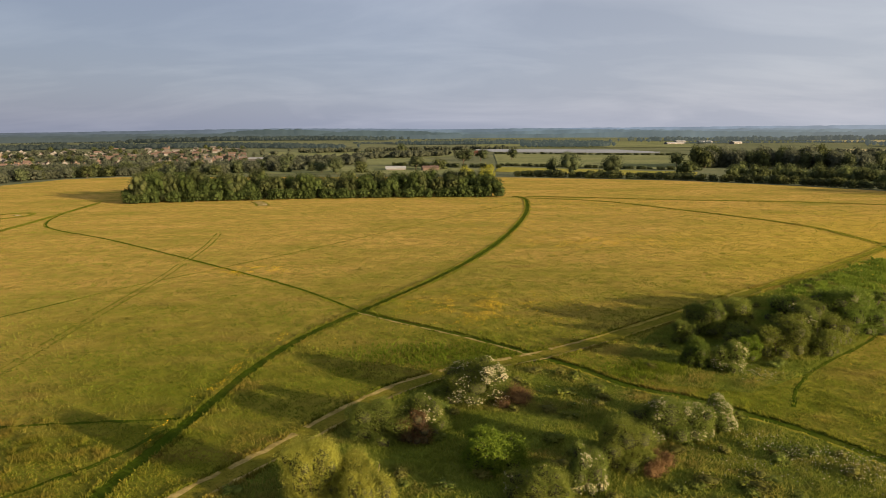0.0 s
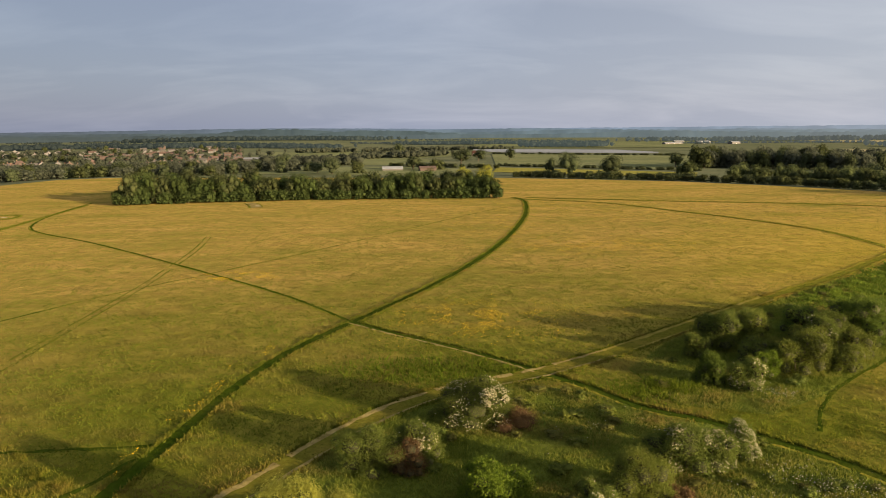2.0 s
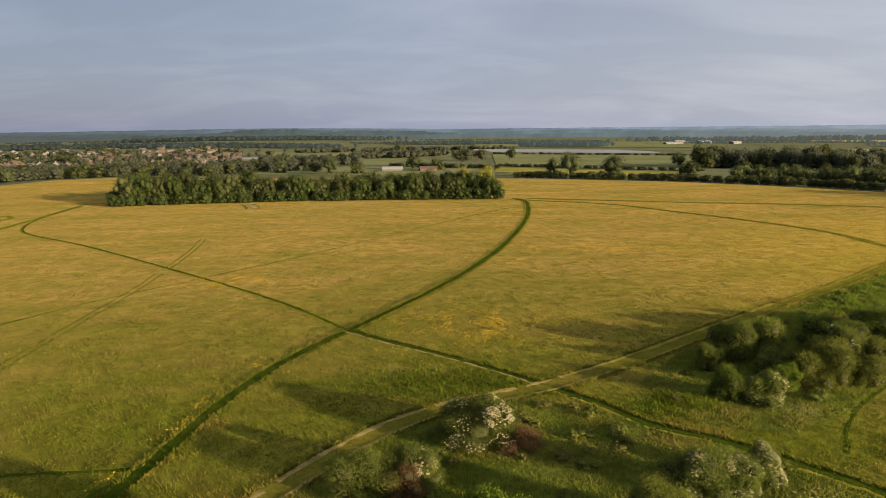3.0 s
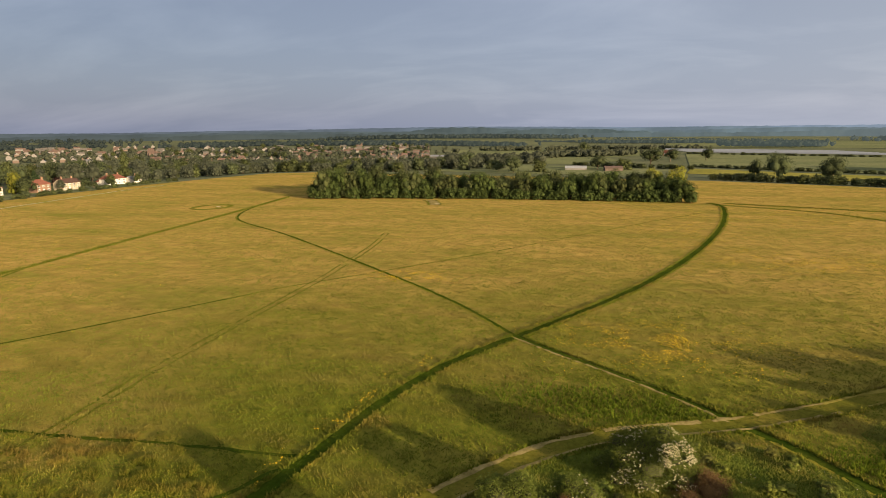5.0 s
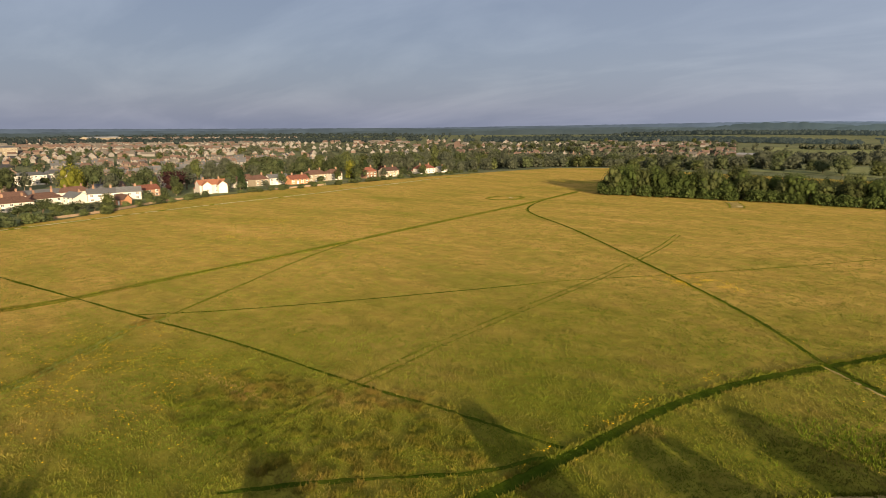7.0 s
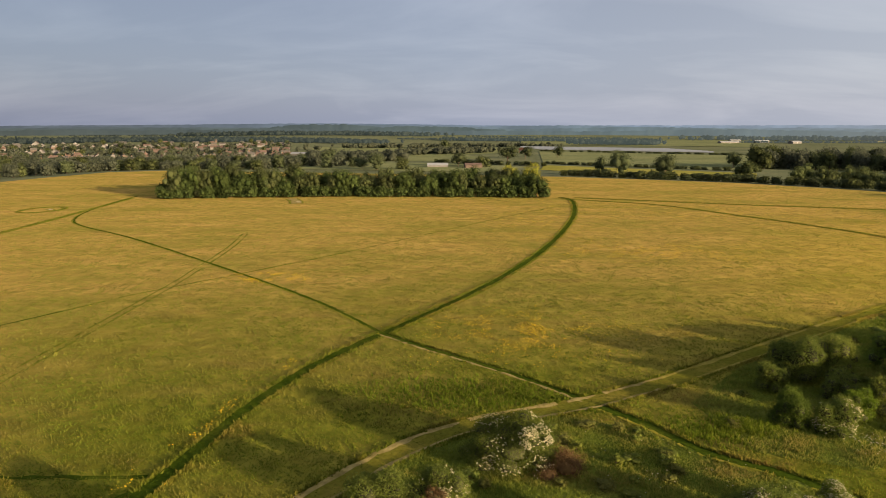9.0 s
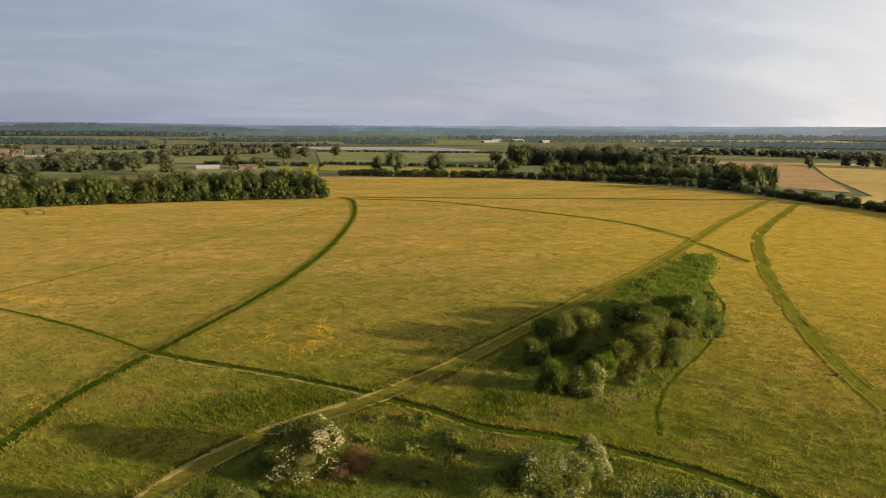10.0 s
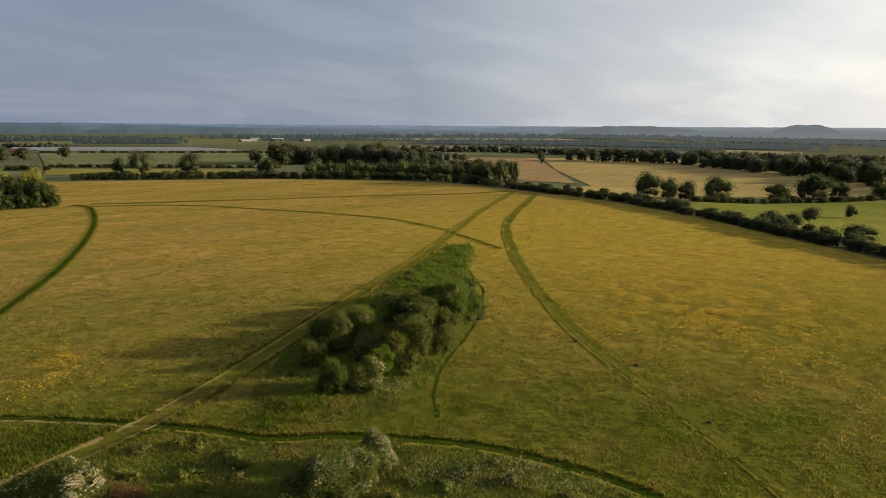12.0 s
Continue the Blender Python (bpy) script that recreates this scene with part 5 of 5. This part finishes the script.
def hawthorn(seed, x, y, h, w, deep, mat="haw", bloom=0.0, leaves=9000, leaf=0.17, label="", name="hawthorn_bush", n=9, dead=0.0, category="bush"):
    """A thorny bush: several stems, a lumpy leafy mass, and may blossom where the sun reaches it."""
    rng = np.random.default_rng(seed)
    root = tagged(new(name), label, category, "bushes by the track")
    lobes = lobes_of(rng, h, w, 0.0, n, 0.40)
    for k in range(n * 2):
        a, b, c, d, e, f = lobes[int(rng.integers(n))]
        t = rng.normal(size=3)
        t[2] = abs(t[2]) * 0.8
        t /= np.linalg.norm(t)
        q = rng.uniform(0.3, 0.5)
        if c + t[2] * f * 0.85 + f * q < h * 1.08:
            lobes.append((a + t[0] * d * 0.85, b + t[1] * e * 0.85, c + t[2] * f * 0.85, d * q, e * q, f * q))
    for k in range(7):
        a = k * 0.9 + rng.uniform(0, 0.5)
        q = w * rng.uniform(0.24, 0.36)
        lobes.append((q * math.cos(a), q * math.sin(a), h * rng.uniform(0.08, 0.22), w * rng.uniform(0.12, 0.2), w * rng.uniform(0.12, 0.2), h * rng.uniform(0.16, 0.26)))
    lobes = [(a, b * deep / w, c, d, e * deep / w, f) for a, b, c, d, e, f in lobes]
    stems = []
    for i in range(5):
        a = rng.uniform(0, 6.28)
        q = rng.uniform(0.1, 0.3) * w
        stems.append([(0.15 * math.cos(a), 0.15 * math.sin(a), -0.2, 0.12), (q * 0.4 * math.cos(a), q * 0.4 * math.sin(a), h * 0.3, 0.09), (q * math.cos(a), q * math.sin(a), h * 0.75, 0.03)])
    link("stem", mesh_of("stem", *tube(stems, 6)), M["bark"], root)
    # solid lumps stand for inner twigs; the shade inside is in their colour
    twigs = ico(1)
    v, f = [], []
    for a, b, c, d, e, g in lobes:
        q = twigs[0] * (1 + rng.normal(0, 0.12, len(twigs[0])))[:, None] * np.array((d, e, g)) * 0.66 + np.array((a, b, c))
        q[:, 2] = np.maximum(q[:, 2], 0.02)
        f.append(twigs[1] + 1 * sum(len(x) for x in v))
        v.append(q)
    link("inner_branch", mesh_of("inner_branch", np.vstack(v), np.vstack(f)), M["twig"], root, "dense inner twigs with the inner shade in their dark colour")
    lb = np.array(lobes)
    ns = int(w * h * 6)
    k = rng.integers(0, len(lb), ns)
    d = rng.normal(size=(ns, 3)) + np.array((0, 0, 0.35))
    d /= np.linalg.norm(d, axis=1)[:, None]
    foot = lb[k, :3] + d * lb[k, 3:] * 0.92
    way = d * 0.7 + np.array((0, 0, 0.55)) + rng.normal(0, 0.25, (ns, 3))
    reach = rng.uniform(0.25, 0.85, ns) * (0.55 + 0.08 * h)
    shoots = []
    for i in np.where((foot[:, 2] > 0.2 * h) & (foot[:, 2] < 0.97 * h))[0]:
        for u in (0.25, 0.55, 0.85):
            q = foot[i] + way[i] * reach[i] * u
            g = 0.24 * (1.15 - u)
            shoots.append((q[0], q[1], q[2], g, g, g * 1.3))
    link("foliage", crown_mesh("foliage", rng, lobes, int(leaves * 1.1), leaf, core=0, spread=0.2, deep=True), M[mat], root)
    link("shoot", crown_mesh("shoot", rng, shoots, 7 * len(shoots), leaf * 0.9, core=0, spread=0.3, deep=True), M[mat], root)
    if bloom:
        ss = np.array(SUNSIDE)
        lb = np.array(lobes)
        m = int(620 * bloom * w)
        k = rng.integers(0, len(lb), m)
        d = rng.normal(size=(m, 3)) + ss * 0.35 + np.array((0, -0.2, 0.3))
        d /= np.linalg.norm(d, axis=1)[:, None]
        p = lb[k, :3] + d * lb[k, 3:] * 1.04
        ph = rng.uniform(0, 6, 3)
        lump = np.sin(p[:, 0] * 1.5 + ph[0]) + np.sin(p[:, 1] * 1.4 + ph[1]) + np.sin(p[:, 2] * 1.7 + ph[2])
        keep = (lump + rng.normal(0, 0.45, m) > 1.3 - 0.6 * bloom) & (p[:, 2] > 0.12 * h)
        for a in lb:
            keep &= np.linalg.norm((p - a[:3]) / a[3:], axis=1) > 0.93
        sprays = [(x, y, z, q, q, q * 0.7) for (x, y, z), q in zip(p[keep], rng.uniform(0.05, 0.13, keep.sum()))]
        if sprays:
            link("blossom", crown_mesh("blossom", rng, sprays, 13 * len(sprays), leaf * 0.62, core=0, spread=0.3, deep=True), M["blossom"], root, "creamy white may blossom")
    if dead:
        dl = []
        for k in range(9):
            q = rng.uniform(-0.9, 0.7)
            dl.append((w * (0.38 + 0.12 * math.cos(q * 2)) * math.cos(q) * rng.uniform(0.85, 1.2), deep * 0.45 * math.sin(q) - 0.1 * deep, h * rng.uniform(0.03, 0.18), w * rng.uniform(0.10, 0.19) * dead, deep * rng.uniform(0.1, 0.17) * dead, h * rng.uniform(0.10, 0.2)))
        link("dead_bramble", crown_mesh("dead_bramble", rng, dl, int(leaves * 0.35), leaf * 0.8, core=0.7, spread=0.3), M["dead"], root, "dry reddish brown bramble")
    root.location = (x, y, 0)
    return root


hawthorn(1, 3.9, 76.3, 5.3, 10.2, 8.4, "haw", 1.1, 69000, 0.069, "large hawthorn in white blossom beside the track", dead=0.85, n=12)
hawthorn(2, -2.2, 66.8, 4.4, 5.4, 5.2, "haw", 0.8, 31200, 0.065, "hawthorn with blossom above dry brown bramble")
hawthorn(3, -7.0, 66.2, 4.2, 8.0, 6.6, "haw", 0.0, 31200, 0.069, "dark tangled bramble bush by the track", name="bramble_bush")
hawthorn(4, -3.2, 64.9, 3.3, 4.4, 3.8, "dead", 0.0, 17500, 0.052, "heap of dry reddish brown bramble", name="bramble_heap")
hawthorn(5, 5.0, 60.2, 3.9, 7.8, 7.0, "lime", 0.0, 36000, 0.083, "fresh green elder bush among rough grass", name="elder_bush")
hawthorn(6, -11.8, 51.5, 7.4, 6.6, 6.5, "willow", 0.0, 64600, 0.061, "pale yellow green willow beside the track", name="willow_bush", n=11, category="tree")
hawthorn(7, -6.8, 51.0, 6.6, 6.0, 5.8, "willow", 0.0, 53200, 0.061, "pale yellow green willow beside the track", name="willow_bush", n=9, category="tree")
hawthorn(8, 31.8, 67.6, 3.7, 3.9, 3.8, "haw", 2.1, 27300, 0.060, "small hawthorn covered in white blossom")
hawthorn(9, 25.0, 65.5, 4.6, 8.4, 6.5, "haw", 0.35, 39000, 0.069, "wide hawthorn with scattered blossom")
hawthorn(10, 28.4, 65.2, 3.8, 3.4, 3.2, "haw", 1.6, 21400, 0.060, "small hawthorn covered in white blossom")
hawthorn(11, 18.8, 59.5, 4.8, 6.6, 6.0, "ash", 0.0, 35100, 0.065, "olive green thorn bush above dry bramble", dead=0.5)
hawthorn(12, 13.6, 55.2, 4.7, 4.4, 4.4, "haw", 1.3, 27300, 0.060, "narrow hawthorn topped with white blossom")
hawthorn(13, 8.6, 53.0, 3.5, 6.8, 5.4, "ash", 0.3, 29200, 0.065, "low olive green thorn bush")
hawthorn(14, 43.6, 101.0, 5.9, 7.0, 6.8, "haw", 0.0, 28000, 0.089, "dark rounded thorn bush in a thicket", n=10)
hawthorn(15, 49.2, 102.2, 6.0, 6.8, 6.8, "ash", 0.0, 28000, 0.089, "olive rounded thorn bush in a thicket", n=10)
hawthorn(16, 40.7, 85.2, 4.3, 5.1, 4.8, "haw", 0.55, 24900, 0.074, "round hawthorn with blossom on its sunny side")
hawthorn(17, 36.8, 87.2, 3.9, 4.9, 4.8, "oak", 0.0, 21800, 0.079, "dark rounded bush in a thicket")
hawthorn(18, 50.6, 91.0, 5.7, 7.8, 7.0, "ash", 0.0, 29600, 0.089, "olive green bush in a thicket", n=11)
hawthorn(19, 57.2, 98.0, 5.8, 8.0, 7.5, "haw", 0.5, 29600, 0.089, "thorn bush with a little blossom in a thicket", n=11)
hawthorn(20, 67.5, 104.5, 7.1, 11.0, 9.0, "oak", 0.0, 37400, 0.098, "large dark green bush at the head of a thicket", n=12)
hawthorn(21, 72.5, 107.0, 5.8, 7.5, 7.0, "oak", 0.25, 24900, 0.098, "green bush with a little blossom in a thicket", n=9)
hawthorn(22, 45.0, 89.0, 3.4, 4.5, 4.0, "lime", 0.0, 15600, 0.079, "low green bush in a thicket")
hawthorn(23, 57.5, 91.0, 4.6, 6.0, 5.0, "ash", 0.0, 21800, 0.089, "low olive bush in a thicket")
hawthorn(24, 38.5, 97.0, 3.6, 4.5, 4.2, "haw", 0.0, 15600, 0.084, "low dark bush in a thicket")
hawthorn(31, 54, 95, 5.2, 6.5, 6.0, "ash", 0.0, 14400, 0.086, "olive green bush in a thicket")
hawthorn(32, 61.5, 101, 5.8, 7.0, 6.5, "haw", 0.0, 15600, 0.086, "dark thorn bush in a thicket", n=10)
hawthorn(33, 62.5, 95.5, 4.6, 6.0, 5.0, "ash", 0.0, 12000, 0.086, "low olive bush in a thicket")
hawthorn(34, 69.0, 100.5, 5.0, 7.0, 6.0, "oak", 0.0, 13200, 0.090, "low green bush in a thicket")
hawthorn(35, 60, 107.5, 5.6, 7, 6.5, "oak", 0.0, 14400, 0.090, "dark bush in a thicket")
hawthorn(36, 46.0, 94.5, 4.0, 5.0, 5.0, "haw", 0.0, 9600, 0.086, "low dark bush in a thicket")
hawthorn(37, 74.5, 112.5, 5.2, 7.0, 6.0, "haw", 0.6, 13200, 0.090, "hawthorn with blossom at the head of a thicket")
hawthorn(38, 79.5, 112.0, 4.3, 8.0, 6.5, "oak", 0.0, 13000, 0.09, "low spreading green bush at the head of a thicket")
hawthorn(39, 72.0, 101.5, 3.6, 7.0, 6.0, "oak", 0.0, 11000, 0.09, "low spreading green bush at the head of a thicket")
hawthorn(25, -13.5, 24, 8.4, 7.5, 7.0, "ash", 0.0, 10400, 0.15, "leafy tree beside the track", name="track_tree", category="tree")
hawthorn(26, -29, 5, 8.4, 7.5, 7.0, "ash", 0.0, 10400, 0.15, "leafy tree beside the track", name="track_tree", category="tree")


# low clumps of weeds and bramble in the rough ground
rw = np.random.default_rng(77)
clumps = [tree("weed_clump", 100 + i, 1.2, 2.0, m, 0.0, 6, 420, 0.10, 0.5, "low clump of weeds in rough grass", "weeds", "weed clumps") for i, m in enumerate(("ash", "dock", "haw", "dock"))]
spots_w = []
while len(spots_w) < 110:
    q = rw.uniform((-26, 48), (100, 140), 2)
    if (inside(q[None], SCRUB)[0] or (rw.random() < 0.5 and inside(q[None], THICKET)[0])) and all(line_dist(q[None], c)[0] > h + 1.0 for c, h in LINES):
        spots_w.append((float(q[0]), float(q[1]), rw.uniform(0.5, 1.0), rw.uniform(1.2, 3.0)))
share(clumps, spots_w)

# ---- grass and flowers ----
def off_paths(p, extra=0.0):
    ok = np.ones(len(p), bool)
    for c, half in LINES:
        lo, hi = c.min(0) - 6, c.max(0) + 6
        near = np.where((p[:, 0] > lo[0]) & (p[:, 0] < hi[0]) & (p[:, 1] > lo[1]) & (p[:, 1] < hi[1]))[0]
        if len(near):
            ok[near] &= line_dist(p[near], c[::2] if len(c) > 40 else c) > half + extra
    return ok


def tufts(name, p, tall, wide, blades, mat, label, seed, spread=0.5, z0=0.0, vary=0.35, lean=0.35):
    """Standing tufts, each of a few blades or stalks, in one mesh."""
    rng = np.random.default_rng(seed)
    n = len(p)
    tall = np.broadcast_to(tall, (n,)) * rng.uniform(1 - vary, 1 + vary, n)
    wide = np.broadcast_to(wide, (n,)) * rng.uniform(0.7, 1.3, n)
    a = rng.uniform(0, np.pi, (n, blades))
    c = np.repeat(p[:, None], blades, 1) + rng.normal(0, 1, (n, blades, 2)) * (wide * spread)[:, None, None]
    dx = np.stack([np.cos(a), np.sin(a)], -1) * (wide / 2)[:, None, None]
    tip = c + rng.normal(0, 1, (n, blades, 2)) * (tall * lean)[:, None, None]
    hz = tall[:, None] * rng.uniform(0.6, 1.1, (n, blades))
    z = np.full((n, blades, 1), z0 - 0.02)
    v = np.stack([np.concatenate([c - dx, z], -1), np.concatenate([c + dx, z], -1), np.concatenate([tip, hz[..., None] + z0], -1)], 2).reshape(-1, 3)
    me = mesh_of(name, v, np.arange(len(v)).reshape(-1, 3))
    return tagged(link(name, me, M[mat]), label, "grass", kind="stuff")


hummock = lambda p, s, k: np.array([noise.noise((x / s, y / s, k)) for x, y in p])
rngm = np.random.default_rng(3)
N_TUFTS = 520000
r = 40 * 14.0 ** rngm.random(N_TUFTS)
a = np.radians(rngm.uniform(-80, 84, N_TUFTS))
p = np.stack([-r * np.sin(a), r * np.cos(a)], -1)
ok = inside(p, FV) & ~inside(p, SCRUB) & ~inside(p, THICKET)
p, r = p[ok], r[ok]
ok = off_paths(p, 0.04)
p, r = p[ok], r[ok]
tall = 0.24 * np.minimum(1, 90 / r) ** 0.65 * (1 + 0.6 * hummock(p, 4.0, 2.0) + 0.6 * hummock(p, 1.6, 5.0))
tufts("meadow_grass", p, tall, 0.11 * (r / 70) ** 0.9, 3, "grass", "tall golden green meadow grass in seed", 31, 1.5, lean=0.5)

# tussocks on the rough corner by the old ruts
q = np.random.default_rng(14).uniform((-80, 40), (-34, 72), (60000, 2))
q = q[inside(q, [(-78, 46), (-40, 46), (-34, 62), (-48, 71), (-62, 69), (-78, 60)])]
q = q[(hummock(q, 1.9, 4.0) > 0.16) & off_paths(q, 0.1)]
tufts("tussock_grass", q, 0.46, 0.16, 3, "verge", "dark green tussocks of coarse grass", 15, 0.8, lean=0.5)

# taller edges beside the paths
rngv = np.random.default_rng(5)
edge = []
for c, half in LINES:
    if half < 0.42:
        continue
    L = np.hypot(*np.diff(c, axis=0).T).sum()
    for s in (-1, 1):
        n = int(L * 9)
        i = rngv.uniform(0, len(c) - 1.001, n)
        k = i.astype(int)
        q = c[k] + (c[k + 1] - c[k]) * (i - k)[:, None]
        d = c[k + 1] - c[k]
        d /= np.hypot(*d.T)[:, None]
        edge.append(q + np.stack([-d[:, 1], d[:, 0]], -1) * (s * (half + np.abs(rngv.normal(0.0, 0.25, n))))[:, None])
edge = np.vstack(edge)
edge = edge[off_paths(edge, 0.02) & inside(edge, FV)]
tufts("verge_grass", edge, np.where(np.hypot(edge[:, 0], edge[:, 1]) < 150, 0.42, 0.27), 0.24, 3, "verge", "taller grass along the mown paths", 8)

short = []
for c, half in LINES:
    L = np.hypot(*np.diff(c, axis=0).T).sum()
    n = int(L * half * 6)
    i = rngv.uniform(0, len(c) - 1.001, n)
    k = i.astype(int)
    d = c[k + 1] - c[k]
    d /= np.hypot(*d.T)[:, None]
    short.append(c[k] + (c[k + 1] - c[k]) * (i - k)[:, None] + np.stack([-d[:, 1], d[:, 0]], -1) * rngv.uniform(-half, half, n)[:, None])
short = np.vstack(short)
tufts("short_grass", short, 0.09, 0.3, 3, "short", "short mown grass on the paths", 18, 0.9, 0.03)
rs = np.random.default_rng(6)
p = rs.uniform((-32, 40), (106, 150), (300000, 2))
p = p[inside(p, SCRUB) | (inside(p, THICKET) & (rs.random(len(p)) < 0.8))]
p = p[off_paths(p, 0.1)]
tufts("rough_grass", p, 0.32 * (1 + 0.7 * hummock(p, 4.0, 7.0)), 0.13, 3, "rough_grass", "rough green grass and weeds between bushes", 9, 1.2, lean=0.6)
p = rs.uniform((60, 105), (125, 170), (30000, 2))
p = p[inside(p + rs.normal(0, 1.3, p.shape), [(70, 126), (97, 147), (112, 159), (117, 157), (104, 142), (92, 130), (80, 121)])]
p = p[hummock(p, 2.4, 3.0) > -0.25]
tufts("nettle_bed", p, 0.6 * (1 + 0.8 * hummock(p, 3.0, 6.0)), 0.4, 4, "nettle", "bright green bed of nettles behind the thicket", 10, 0.8)
p = np.vstack([rs.normal((31, 86), (1.8, 1.1), (700, 2)), rs.normal((27, 84), (3.0, 1.6), (500, 2)), rs.normal((1, 92), (8, 3), (1500, 2))])
p = p[off_paths(p, 0.2)]
tufts("lush_grass", p, 0.5, 0.16, 3, "lush", "lush bright green grass by the track", 12, 0.8)


def flowers(name, p, low, high, size, mat, label, seed):
    rng = np.random.default_rng(seed)
    n = len(p)
    z = rng.uniform(low, high, n)
    a = rng.uniform(0, 6.28, n)
    s = size * rng.uniform(0.6, 1.3, n)
    c = np.column_stack([p, z])
    vs = []
    for k in range(4):
        b = a + k * np.pi / 2
        vs.append(c + np.column_stack([np.cos(b) * s, np.sin(b) * s, rng.normal(0, 0.3, n) * s]))
    st = np.column_stack([p + 0.01, np.zeros(n)])
    v = np.concatenate([np.stack(vs, 1).reshape(-1, 3), st])
    q = np.arange(4 * n).reshape(-1, 4)
    t = np.stack([q[:, 0], q[:, 1], np.arange(n) + 4 * n], -1)
    tagged(link(name, mesh_of(name, v, q), M[mat]), label, "flowers", kind="stuff")


def drift(cx, cy, sx, sy, n, seed):
    return np.random.default_rng(seed).normal((cx, cy), (sx, sy), (n, 2))


p = np.vstack([drift(-48, 153, 5, 2.5, 2496, 1), drift(8, 118, 9, 6, 4032, 2), drift(48, 190, 16, 8, 4800, 3), drift(60, 290, 50, 18, 8640, 4), drift(120, 260, 60, 20, 8640, 5),
               drift(110, 75, 16, 16, 27000, 6), drift(150, 100, 25, 20, 25000, 7), drift(140, 140, 25, 25, 12000, 34), drift(180, 190, 30, 30, 7680, 8), drift(-95, 45, 14, 9, 3360, 9), drift(-160, 120, 30, 40, 4800, 10), drift(-33.2, 66, 0.5, 9, 260, 31), drift(-30.4, 84, 0.5, 6, 150, 32), drift(-27.0, 98, 0.5, 6, 120, 33), drift(-203, 146, 6, 4, 500, 27), drift(-186, 120, 5, 3, 300, 28), drift(20, 230, 12, 20, 2880, 11)])
p = p[inside(p, FV)]
p = p[off_paths(p, 0.2)]
p = p[hummock(p, 6.0, 8.0) + 0.6 * hummock(p, 2.2, 1.0) > -0.05]
flowers("buttercups", p, 0.24, 0.38, 0.085, "buttercup", "yellow buttercups in drifts through the meadow", 20)
p = np.vstack([drift(42, 58, 3, 2, 160, 12), drift(37, 60, 1.5, 1, 60, 13), drift(43, 82, 1.6, 1.0, 60, 14), drift(34, 63, 1.5, 1, 50, 15), drift(15, 74, 8, 4, 40, 16), drift(45, 53, 3, 2, 120, 17), drift(31, 58, 4, 2, 50, 18)])
p = p[off_paths(p, 0.1)]
p = np.vstack([p, p + np.random.default_rng(23).normal(0, 0.5, p.shape)])
flowers("cow_parsley", p, 0.6, 1.0, 0.055, "umbel", "white cow parsley flowering in rough grass", 21)

# molehills on the worn track
for x, y, k in ((77.3, 81.2, 0.5), (76.5, 69.0, 0.4), (68.0, 52.5, 0.35)):
    v, f = ICO2
    rng = np.random.default_rng(int(x))
    v = v * (1 + rng.normal(0, 0.08, len(v)))[:, None] * np.array((k * 1.2, k, k * 0.55))
    ob = tagged(link("soil_mound", mesh_of("soil_mound", v, f), M["soil"]), "small heap of dark bare soil", "mound", "soil mounds")
    ob.location = (x, y, 0.08)
